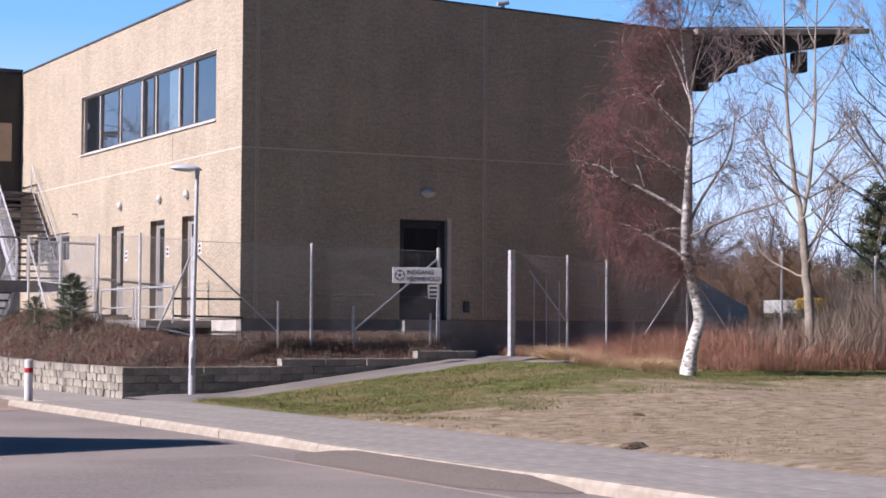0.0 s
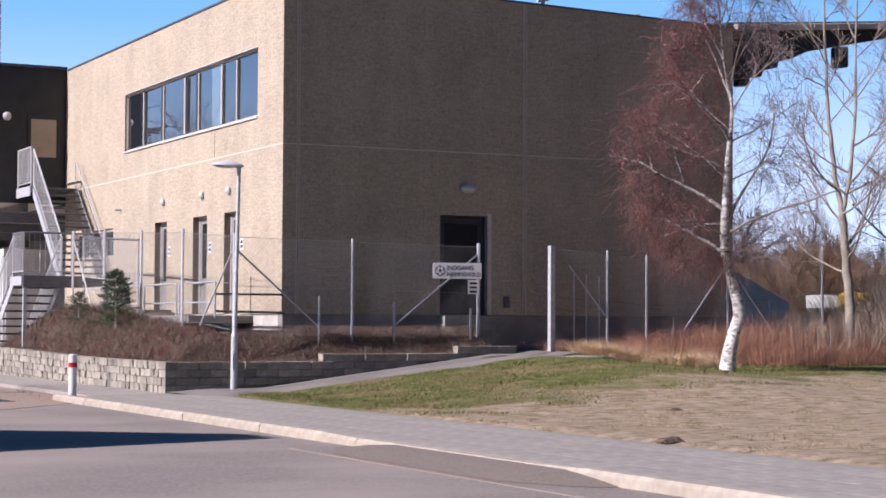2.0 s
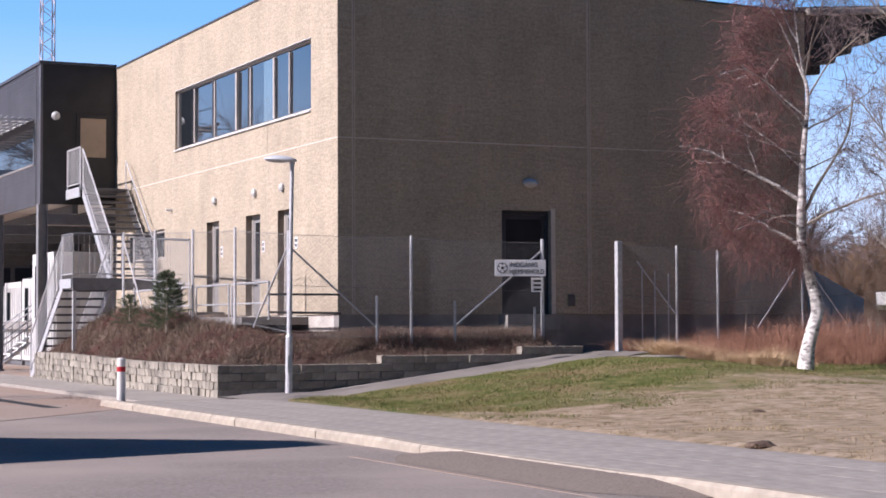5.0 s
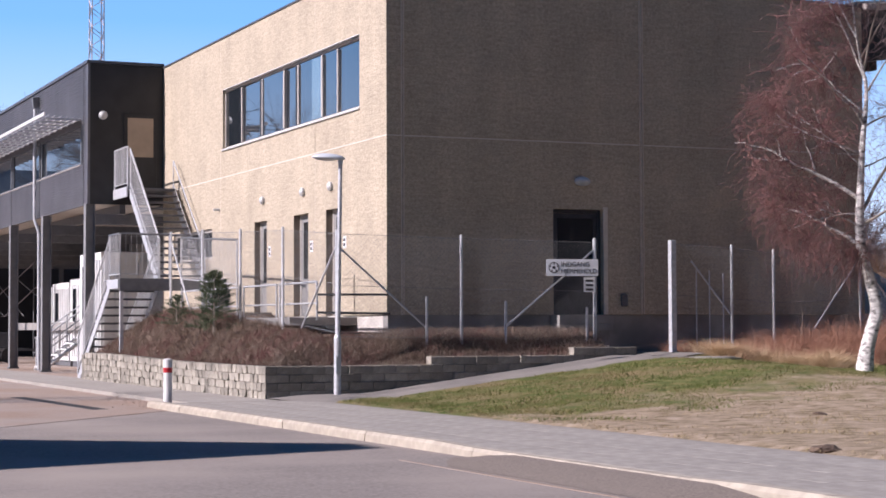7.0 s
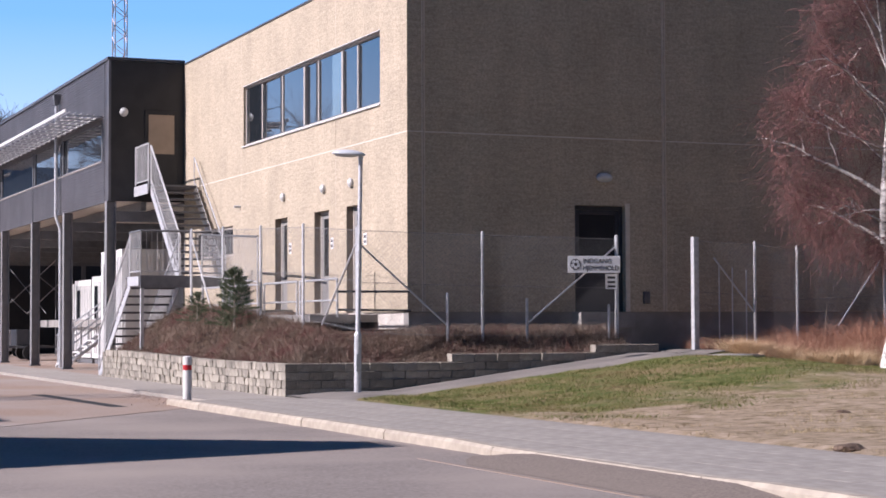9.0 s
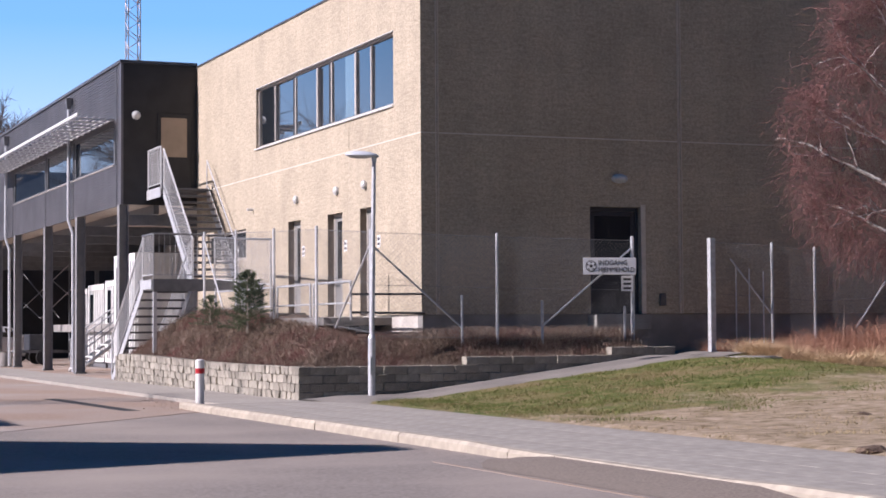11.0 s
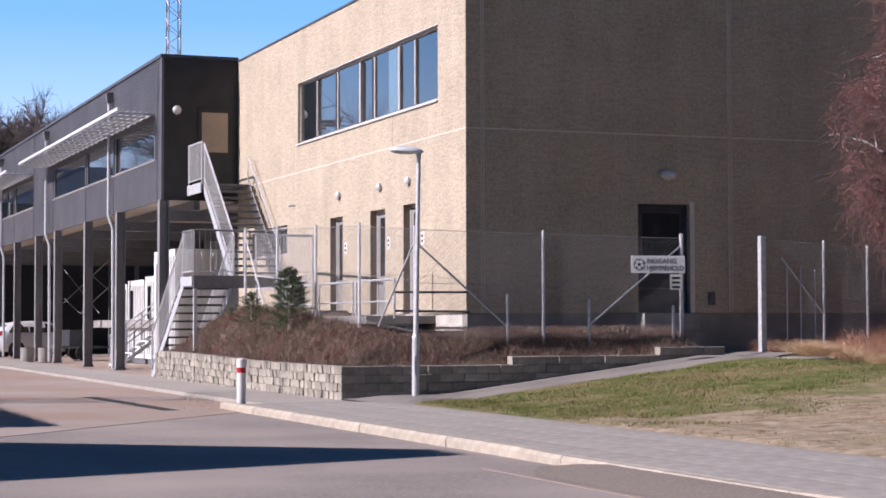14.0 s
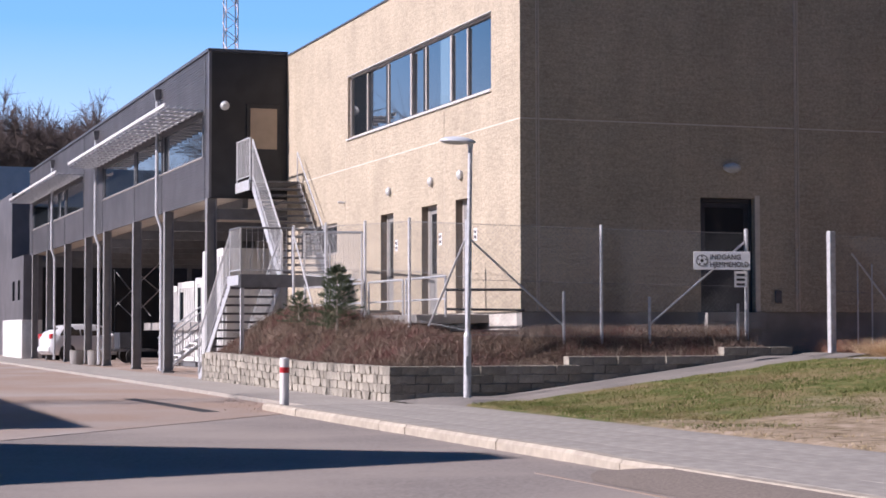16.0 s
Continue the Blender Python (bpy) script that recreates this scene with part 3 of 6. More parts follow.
for y0, y1, z0, z1 in DOORS_W:
    d = thing("door_2", "narrow grey door with tall glass pane, in a deep reveal", "door", kind="structure")
    fx0, fx1 = 0.14, 0.20
    box_part("reveal", (0.005, y1 - 0.012, z0), (0.20, y1 - 0.002, z1), M["reveal"], d, "brown reveal lining")
    box_part("frame", (fx0, y0 + 0.003, z0), (fx1, y0 + 0.07, z1 - 0.003), M["alu"], d, bevel=0.005)
    box_part("frame", (fx0, y1 - 0.08, z0), (fx1, y1 - 0.015, z1 - 0.003), M["alu"], d, bevel=0.005)
    box_part("frame", (fx0, y0 + 0.072, z1 - 0.07), (fx1, y1 - 0.082, z1 - 0.003), M["alu"], d, bevel=0.005)
    leaf = box_part("door_leaf", (fx0 + 0.015, y0 + 0.075, z0 + 0.02), (fx1 - 0.01, y1 - 0.085, z0 + 0.80), M["door_grey"], d, bevel=0.005)
    box_part("pane", (fx0 + 0.02, y0 + 0.20, z0 + 0.82), (fx1 - 0.02, y1 - 0.21, z1 - 0.16), M["glass"], d, "dark glass pane")
    for p, q in ((y0 + 0.075, y0 + 0.198), (y1 - 0.208, y1 - 0.085)):
        box_part("stile", (fx0 + 0.015, p, z0 + 0.803), (fx1 - 0.01, q, z1 - 0.075), M["door_grey"], d)
    box_part("top_rail", (fx0 + 0.015, y0 + 0.20, z1 - 0.158), (fx1 - 0.01, y1 - 0.21, z1 - 0.075), M["door_grey"], d)
    part("handle", pipe_bm(bmesh.new(), [(fx0 + 0.015, y0 + 0.13, z0 + 1.02), (fx0 - 0.05, y0 + 0.13, z0 + 1.02), (fx0 - 0.05, y0 + 0.26, z0 + 1.02)], 0.012), M["galv"], leaf, "steel lever handle")
    plate = box_part("door_plate", (-0.008, y0 - 0.30, 2.86), (-0.001, y0 - 0.14, 3.10), M["sign"], d, "small white wall plate with dark marks")
    for k in range(2):
        box_part("mark", (-0.012, y0 - 0.27, 2.90 + 0.1 * k), (-0.0085, y0 - 0.17, 2.96 + 0.1 * k), M["ink"], plate)


def strip_window():
    y0, y1, z0, z1 = WIN
    w = thing("window_1", "long strip window with grey frames and blue reflections", "window", kind="structure")
    cuts = [1.44, 2.92, 3.83, 5.40, 6.33, 7.94, 9.51, 10.80]
    f = 0.055
    box_part("window_frame", (0.07, y0 + 0.003, z0 + 0.003), (0.16, y1 - 0.003, z0 + 0.06), M["alu"], w, bevel=0.006)
    box_part("window_frame", (0.07, y0 + 0.003, z1 - 0.05), (0.16, y1 - 0.003, z1 - 0.003), M["alu"], w, bevel=0.006)
    for i, y in enumerate(cuts):
        wide = 0.045 if i in (0, 2, 4, 7) else 0.03
        lo = max(y0 + 0.003, y - wide)
        hi = min(y1 - 0.003, y + wide)
        box_part("mullion", (0.06 if wide > 0.04 else 0.075, lo, z0 + 0.077), (0.155, hi, z1 - 0.077), M["alu"], w, bevel=0.006)
    for i, (a, b) in enumerate(zip(cuts, cuts[1:])):
        ob = box_part("pane", (0.105, a + 0.02, z0 + 0.06), (0.118, b - 0.02, z1 - 0.06), M["glass"], w)
        # panes hang slightly out of true, each its own way
        ob.rotation_euler = (0, radians(random.uniform(-0.25, 0.25)), radians(random.uniform(-0.15, 0.15)))
    box_part("curtained_pane", (0.1025, 3.93, z0 + 0.08), (0.1045, 4.55, z1 - 0.08), M["glass_curtain"], w, "pane with pale curtain behind")
    for y in (5.45, 7.99):
        box_part("casement_edge", (0.085, y, z0 + 0.08), (0.102, y + 0.13, z1 - 0.06), M["clad_dark"], w, "dark edge of an opening casement")
    box_part("window_sill", (-0.045, y0 - 0.02, z0 - 0.035), (0.068, y1 + 0.02, z0 + 0.001), M["alu_light"], w, "pale metal sill", bevel=0.006)
    box_part("head_flashing", (-0.015, y0 - 0.01, z1 - 0.001), (0.068, y1 + 0.01, z1 + 0.014), M["alu_light"], w)


strip_window()
w = thing("window_2", "low dark window behind the stair", "window", kind="structure")
y0, y1, z0, z1 = WIN2
for p, q in ((y0, y0 + 0.07), (12.86, 12.93), (14.08, 14.15), (y1 - 0.07, y1)):
    box_part("mullion", (0.06, p, z0 + 0.072), (0.14, q, z1 - 0.072), M["alu"], w)
for p, q in ((z0, z0 + 0.07), (z1 - 0.07, z1)):
    box_part("window_frame", (0.06, y0, p), (0.14, y1, q), M["alu"], w)
for a, b in ((y0, 12.88), (12.91, 14.10), (14.13, y1)):
    box_part("pane", (0.095, a + 0.04, z0 + 0.05), (0.105, b - 0.02, z1 - 0.05), M["dark_glass"], w)


def bulkhead_lamp(at, turn, r=0.105, squash=0.75):
    """Round wall lamp: a grey back dish and an opal dome. Its back is at the wall, it looks along -x."""
    b = thing("wall_lamp", "round opal wall lamp on grey back plate", "wall lamp", at, "wall lamps")
    b.matrix_world = pose(*at, 0, 0, turn)
    part("back_plate", tube_bm(bmesh.new(), (-0.035, 0, 0), (0, 0, 0), r * 0.92, sides=20), M["galv"], b, smooth=False)
    bm = bmesh.new()
    bmesh.ops.create_uvsphere(bm, u_segments=18, v_segments=10, radius=r)
    bmesh.ops.bisect_plane(bm, geom=[*bm.verts, *bm.edges, *bm.faces], plane_co=(0, 0, 0), plane_no=(1, 0, 0), clear_outer=True)
    bmesh.ops.transform(bm, matrix=Matrix.Translation((-0.036, 0, 0)) @ Matrix.Diagonal((squash, 1, 1, 1)), verts=bm.verts)
    part("dome", bm, M["opal"], b, smooth=True)
    bm = bmesh.new()
    tube_bm(bm, (-0.06, 0, 0), (-0.03, 0, 0), r * 1.06, sides=20)
    part("rim", bm, M["galv"], b)
    return b


for y in (3.06, 4.80, 7.58):
    bulkhead_lamp((0, y, 4.17), 0, 0.088)
bl = bulkhead_lamp((4.20, 0, 4.16), 90, 0.11)
bl.scale = (1.0, 1.5, 0.8)
tagged(bl, "oval bulkhead lamp above the dark door")
bk = thing("pipe_stub", "small pipe stub sticking out of the wall", "pipe stub", (0, 11.06, 4.16))
part("pipe", tube_bm(bmesh.new(), (-0.16, 0, 0), (0.02, 0, 0.0), 0.03), M["galv"], bk)
ov = thing("overflow_flap", "small grey vent flap on the shaded wall", "vent", (5.15, -0.001, 1.78))
box_part("flap", (-0.07, -0.05, -0.12), (0.07, 0.0, 0.12), M["flash"], ov, bevel=0.012)

# cantilevered stand roof beyond the end wall
can = thing("stand_roof", "dark cantilevered stand roof on tapered beams", "roof", kind="structure")
box_part("roof_slab", (MAIN_E - 0.15, 0.05, ROOF + 0.055), (16.2, 12, ROOF + 0.17), M["flash"], can, bevel=0.02)
box_part("gutter", (MAIN_E + 0.05, -0.10, ROOF - 0.03), (16.25, 0.045, ROOF + 0.11), M["alu"], can, bevel=0.02)
for y in (0.25, 4.2, 8.2):
    bm = bmesh.new()
    pr = [(MAIN_E + 0.01, 8.41), (15.9, 8.41), (15.9, 8.15), (13.4, 7.85), (12.9, 7.68), (12.55, 7.62), (12.5, 7.48), (12.1, 7.42), (12.05, 7.28), (MAIN_E + 0.01, 7.22)]
    a = [bm.verts.new((x, y, z)) for x, z in pr]
    b = [bm.verts.new((x, y + 0.22, z)) for x, z in pr]
    bm.faces.new(a), bm.faces.new(b[::-1])
    for i in range(len(pr)):
        j = (i + 1) % len(pr)
        bm.faces.new((a[i], b[i], b[j], a[j]))
    bmesh.ops.recalc_face_normals(bm, faces=bm.faces)
    part("beam", bm, M["clad_dark"], can)
    box_part("hanger", (14.25, y - 0.03, 7.45), (14.6, y + 0.25, 7.95), M["clad_dark"], can, bevel=0.03)

# the stand roof tilts up away from the building
for ob in can.children:
    for v in ob.data.vertices:
        v.co.z += 0.085 * (v.co.x - MAIN_E) - 0.26

# ---- dark annex on columns ----
AX, AY, AZ0, AZ1, AEND = -2.07, 16.40, 4.60, 8.42, 55.0
annex = thing("annex", "grey corrugated upper storey with black end face, on steel columns", "building", kind="structure")
box_part("end_face", (AX + 0.05, AY, AZ0), (-0.005, AY + 0.10, AZ1 - 0.03), M["clad_dark"], annex, "black flat cladding")


def corrugated(y0, y1, z0, z1):
    """A sheet with level ribs, ribs 0.07 apart."""
    bm = bmesh.new()
    k = int((z1 - z0) / 0.07)
    prof = []
    for i in range(k):
        z = z0 + (z1 - z0) * i / k
        s = (z1 - z0) / k
        prof += [(AX, z), (AX, z + s * 0.45), (AX + 0.028, z + s * 0.55), (AX + 0.028, z + s * 0.92)]
    prof.append((AX, z1))
    a = [bm.verts.new((x, y0, z)) for x, z in prof]
    b = [bm.verts.new((x, y1, z)) for x, z in prof]
    for i in range(len(prof) - 1):
        bm.faces.new((a[i], a[i + 1], b[i + 1], b[i]))
    box_bm(bm, (AX + 0.034, y0, z0), (AX + 0.12, y1, z1))
    return bm


WZ0, WZ1 = 5.72, 6.86
groups = [(17.0, 34.0), (38.4, 54.0)]
bays = [AY + 0.12, 17.0, 23.0, 27.6, 34.0, 38.4, 43.5, 48.6, 54.0, AEND]
for a, b in zip(bays, bays[1:]):
    windowed = any(g0 <= a + 0.01 and b <= g1 + 0.01 for g0, g1 in groups)
    if windowed:
        part("cladding", corrugated(a + 0.02, b - 0.02, AZ0, WZ0), M["clad"], annex)
        part("cladding", corrugated(a + 0.02, b - 0.02, WZ1, AZ1), M["clad"], annex)
    else:
        part("cladding", corrugated(a + 0.02, b - 0.02, AZ0, AZ1), M["clad"], annex)
    box_part("seam", (AX - 0.012, b - 0.02, AZ0), (AX + 0.04, b + 0.02, WZ0 if windowed else AZ1), M["steel_dark"], annex)
box_part("corner_trim", (AX - 0.02, AY - 0.02, AZ0), (AX + 0.048, AY + 0.12, AZ1), M["clad"], annex)
box_part("roof_edge", (AX - 0.05, AY - 0.05, AZ1 - 0.02), (0.0, AEND, AZ1 + 0.06), M["flash"], annex)
box_part("soffit", (AX + 0.13, AY + 0.102, AZ0 + 0.01), (6.0, AEND - 0.05, AZ0 + 0.08), M["soffit"], annex, "beige soffit boards")
box_part("room_back", (-0.35, AY + 0.11, AZ0 + 0.09), (-0.2, AEND - 0.1, AZ1 - 0.05), M["door_grey"], annex)
box_part("far_end", (AX + 0.13, AEND - 0.1, AZ0 + 0.09), (-0.4, AEND, AZ1 - 0.05), M["clad"], annex)
box_part("edge_beam", (AX + 0.9, AY + 0.11, AZ0 - 0.24), (AX + 1.05, AEND, AZ0 + 0.008), M["steel_dark"], annex)
for g0, g1 in ((17.35, 22.9), (23.1, 27.5), (27.7, 33.9), (38.5, 43.4), (43.6, 48.5), (48.7, 53.9)):
    w = thing("window_3", "wide annex window with dark frame below a sunshade", "window", kind="structure")
    for lo, hi in (((g0, WZ0 + 0.003), (g1, WZ0 + 0.06)), ((g0, WZ1 - 0.06), (g1, WZ1 - 0.003)), ((g0, WZ0 + 0.062), (g0 + 0.12, WZ1 - 0.062)), ((g1 - 0.12, WZ0 + 0.062), (g1, WZ1 - 0.062))):
        box_part("window_frame", (AX + 0.03, lo[0], lo[1]), (AX + 0.11, hi[0], hi[1]), M["steel_dark"], w)
    box_part("pane", (AX + 0.06, g0 + 0.1, WZ0 + 0.05), (AX + 0.072, g1 - 0.1, WZ1 - 0.05), M["annex_glass"], w)
    box_part("window_sill", (AX - 0.03, g0 - 0.03, WZ0 - 0.02), (AX + 0.028, g1 + 0.03, WZ0), M["alu"], w)


def sunshade(y0, y1):
    s = thing("sunshade", "pale metal louvred sunshade over the windows", "sunshade", group="sunshades")
    box_part("fascia", (AX - 1.02, y0, 7.03), (AX - 0.97, y1, 7.13), M["alu_light"], s, bevel=0.01)
    n = 6
    for i in range(n):
        x = AX - 0.90 + 0.84 * i / (n - 1)
        bm = box_bm(bmesh.new(), (-0.04, y0, -0.006), (0.04, y1, 0.006))
        bmesh.ops.transform(bm, matrix=pose(x, 0, 7.04 - 0.014 * i, 0, -38, 0), verts=bm.verts)
        part("blade", bm, M["alu_light"], s)
    k = int((y1 - y0) / 0.8)
    for i in range(k + 1):
        y = y0 + 0.02 + (y1 - y0 - 0.06) * i / k
        box_part("arm", (AX - 0.969, y, 6.93), (AX - 0.002, y + 0.02, 6.99), M["galv"], s)


sunshade(17.3, 35.3)
sunshade(38.6, 54.2)
lamp = bulkhead_lamp((-1.68, AY, 7.0), 90, 0.115)
door = thing("door_3", "black annex door with tan covered pane", "door", kind="structure")
box_part("door_leaf", (-1.10, AY - 0.03, 4.97), (-0.19, AY - 0.004, 7.08), M["clad_dark"], door, bevel=0.008)
box_part("pane", (-1.00, AY - 0.042, 5.90), (-0.29, AY - 0.031, 6.96), M["tan_pane"], door, "tan covered pane")
part("handle", pipe_bm(bmesh.new(), [(-1.03, AY - 0.03, 5.7), (-1.03, AY - 0.09, 5.7), (-0.91, AY - 0.09, 5.7)], 0.012), M["galv"], door)

COL_Y = [16.55, 22.3, 27.5, 33.3, 37.6, 43.0, 48.5, 53.5]
for i, y in enumerate(COL_Y):
    c = thing("column", "grey steel column carrying the annex", "column", (AX + 0.08, y, 0), "annex columns")
    bm = bmesh.new()
    for lo, hi in (((-0.13, -0.13, 0), (-0.112, 0.13, AZ0)), ((0.112, -0.13, 0), (0.13, 0.13, AZ0)), ((-0.112, -0.006, 0), (0.112, 0.006, AZ0))):
        box_bm(bm, lo, hi)
    part("shaft", bm, M["column"], c)
    box_part("base_plate", (-0.16, -0.16, -0.03), (0.16, 0.16, 0.02), M["steel_dark"], c)
    box_part("beam", (0.12, -0.08, AZ0 - 0.55), (7.8, 0.08, AZ0 - 0.27), M["steel_dark"], c, "dark cross beam")
    if i:
        c2 = thing("column", "dark steel inner column under the annex", "column", (5.0, y, 0), "annex columns")
        box_part("shaft", (-0.09, -0.09, 0), (0.09, 0.09, AZ0 - 0.55), M["steel_dark"], c2)
# crossed bracing rods below the annex
xb = thing("cross_brace", "crossed thin steel rods below the annex", "brace", (2.0, 50, 0))
for k, (ya, za, yb, zb) in enumerate(((55.9, 2.32, 44.4, 4.04), (55.9, 3.92, 47.0, 1.80), (55.9, 2.55, 51.9, 1.85), (51.9, 1.80, 44.5, 3.0), (50.2, 3.65, 44.5, 2.6))):
    part("rod", tube_bm(bmesh.new(), (0.03 * k, ya - 50, za), (0.03 * k, yb - 50, zb), 0.02, sides=8), M["column"], xb)
for y in (44.4, 55.9):
    box_part("post", (-0.06, y - 50 - 0.05, 0), (-0.03, y - 50 + 0.05, AZ0 - 0.55), M["steel_dark"], xb)
for y in (23.2, 34.9, 46.6):
    p = thing("downpipe", "grey downpipe with hopper head", "downpipe", (AX, y, 0), "downpipes")
    part("pipe", pipe_bm(bmesh.new(), [(-0.10, 0, 7.9), (-0.10, 0, AZ0 - 0.05), (0.02, -0.10, AZ0 - 0.45), (0.02, -0.18, 0.0)], 0.05), M["galv"], p)
    bm = box_bm(bmesh.new(), (-0.20, -0.14, 7.92), (-0.002, 0.14, 8.24))
    for v in bm.verts:
        if v.co.z < 8:
            v.co.y *= 0.5
            v.co.x = -0.1 + (v.co.x + 0.1) * 0.6
    part("hopper", bm, M["steel_dark"], p)
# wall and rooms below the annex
# back wall coloured black in place of the gloom under the annex
solid("wall_under", box_bm(bmesh.new(), (8.0, 14.6, -0.2), (8.2, 60, AZ0 - 0.01)), M["clad_dark"], "back wall below the annex, its deep shade painted in as black", "wall", kind="structure")
solid("wall_under", box_bm(bmesh.new(), (0.31, 16.2, 0.0), (8.0, 16.4, AZ0 - 0.01)), M["plinth"], "plain wall below the annex", "wall", kind="structure")
eb = thing("end_block", "grey end block with white plinth under the annex", "building", kind="structure")
box_part("wall", (-2.45, 54.0, 1.7), (-1.6, 62, AZ0), M["clad"], eb)
box_part("plinth", (-2.5, 53.97, -0.1), (-1.6, 62, 1.697), M["white"], eb, "white painted plinth")
for y in (55.2, 57.4):
    box_part("window", (-2.47, y, 2.6), (-2.452, y + 0.8, 3.5), M["glass"], eb)
# black colour here imitates the unlit recess
solid("wall_under", box_bm(bmesh.new(), (-1.55, 56.0, -0.1), (7.9, 56.2, AZ0 - 0.25)), M["clad_dark"], "recessed wall under the far end, its shade painted in as black", "wall", kind="structure")
solid("end_tower", box_bm(bmesh.new(), (AX - 0.02, 62.1, -0.1), (6, 80, 8.0)), M["clad"], "plain grey block behind the annex", "building", kind="structure")
for xa, ya, yb, zt in ((-1.52, 17.3, 19.9, 3.35), (0.5, 27.9, 30.6, 2.95), (0.5, 30.8, 33.5, 2.85), (0.5, 33.7, 36.4, 2.75)):
    c = thing("site_cabin", "white ribbed site cabin standing under the annex", "cabin", (xa, 0, 0), "site cabins")
    box_part("body", (0.02, ya, 0.15), (2.4, yb, zt), M["white"], c)
    for i in range(int((yb - ya - 0.2) / 0.3)):
        box_part("rib", (-0.02, ya + 0.1 + 0.3 * i, 0.3), (0.018, ya + 0.22 + 0.3 * i, zt - 0.2), M["white"], c)
    for i in range(7):
        box_part("rib", (0.1 + 0.32 * i, ya - 0.04, 0.3), (0.24 + 0.32 * i, ya - 0.002, zt - 0.12), M["white"], c)
    box_part("window", (-0.025, ya + 1.6, 1.5), (-0.021, ya + 2.1, zt - 0.35), M["glass"], c)
    box_part("skid", (0.1, ya + 0.1, -0.04), (2.3, yb - 0.1, 0.149), M["steel_dark"], c)


# ---- outside steel stair ----
def railing(parent, a, b, h=1.08, gap=0.12, r=0.02, low=0.12, bars=True, top="galv"):
    """A railing from a to b (points at floor height): handrail, bottom rail, end posts, upright bars in one mesh."""
    a, b = Vector(a), Vector(b)
    up = Vector((0, 0, h))
    lo = Vector((0, 0, low))
    part("handrail", pipe_bm(bmesh.new(), [a + up, b + up], r * 1.25), M[top], parent)
    part("bottom_rail", tube_bm(bmesh.new(), a + lo, b + lo, r * 0.8, sides=6), M["galv"], parent)
    for p in (a, b):
        part("post", tube_bm(bmesh.new(), p, p + up, r, sides=6), M["galv"], parent)
    n = max(1, int((b - a).length / gap))
    if not bars:
        return
    me = mesh_of("baluster", tube_bm(bmesh.new(), lo, up, 0.0055, sides=4, caps=False), M["galv"])
    for i in range(1, n):
        ob = new("baluster", me)
        ob.parent = parent
        ob.location = a.lerp(b, i / n)


def flight(parent, x0, x1, ya, za, yb, zb, n, bars_right=True):
    """n open treads between two stringers, from (ya, za) to (yb, zb)."""
    d = math.copysign(1, yb - ya)
    for x in (x0, x1):
        bm = bmesh.new()
        p = [(ya, za - 0.02), (yb, zb - 0.02), (yb, zb - 0.27), (ya + 0.25 * d, za - 0.10), (ya, za - 0.10)]
        s = [bm.verts.new((x - 0.012, y, z)) for y, z in p]
        t = [bm.verts.new((x + 0.012, y, z)) for y, z in p]
        bm.faces.new(s), bm.faces.new(t[::-1])
        for i in range(5):
            bm.faces.new((s[i], s[(i + 1) % 5], t[(i + 1) % 5], t[i]))
        bmesh.ops.recalc_face_normals(bm, faces=bm.faces)
        part("stringer", bm, M["galv"], parent)
    for i in range(n):
        y = ya + (yb - ya) * (i + 0.5) / n
        z = za + (zb - za) * (i + 1) / n - 0.03
        # treads take the dark flashing colour to imitate their shadowed fronts and undersides
        box_part("tread", (x0 + 0.013, y - 0.13, z - 0.05), (x1 - 0.013, y + 0.13, z), M["flash"], parent, bevel=0.006)
    for x in (x0, x1):
        a, b = Vector((x, ya, za)), Vector((x, yb, zb))
        railing(parent, a, b, 1.02 if x == x0 or bars_right else 0.74, 0.14, bars=(x == x0 or bars_right), r=0.02 if x == x0 or bars_right else 0.014)


stair = thing("steel_stair", "galvanised steel stair with two flights and bar railings", "stair")
LZ, PZ = 2.42, 4.95
flight(stair, -2.62, -1.42, 15.0, 0.05, 11.5, LZ, 12)
flight(stair, -1.30, -0.14, 11.85, LZ, 14.85, PZ, 14, False)
box_part("landing", (-2.66, 10.36, LZ - 0.04), (-0.05, 11.84, LZ), M["steel_dark"], stair)
box_part("landing_beam", (-2.66, 10.32, LZ - 0.27), (-0.05, 10.358, LZ + 0.02), M["steel_dark"], stair, "dark landing edge beam")
box_part("landing_beam", (-2.70, 10.36, LZ - 0.22), (-2.662, 11.49, LZ), M["galv"], stair)
box_part("platform", (-1.36, 14.86, PZ - 0.05), (-0.05, AY - 0.05, PZ), M["steel_dark"], stair)
box_part("platform_beam", (-1.40, 14.86, PZ - 0.24), (-1.362, AY - 0.05, PZ + 0.02), M["galv"], stair)
railing(stair, (-2.64, 11.48, LZ), (-2.64, 10.38, LZ), top="steel_dark")
railing(stair, (-2.64, 10.38, LZ), (-1.45, 10.38, LZ), top="steel_dark")
railing(stair, (-1.36, 14.88, PZ), (-1.36, AY - 0.08, PZ), gap=0.09)
for x, y, z in ((-2.6, 10.42, LZ - 0.28), (-0.6, 10.42, LZ - 0.28)):
    box_part("support_post", (x - 0.04, y - 0.04, 0.0), (x + 0.04, y + 0.04, z), M["galv"], stair)
gal = thing("gallery", "raised concrete gallery with low pipe rails along the wall", "gallery")
box_part("slab", (-1.38, 1.7, 1.30), (0.044, 9.68, 1.46), M["plinth"], gal, bevel=0.01)
box_part("ramp", (-1.38, 6.9, 1.465), (-0.02, 9.70, 1.60), M["plinth"], gal)
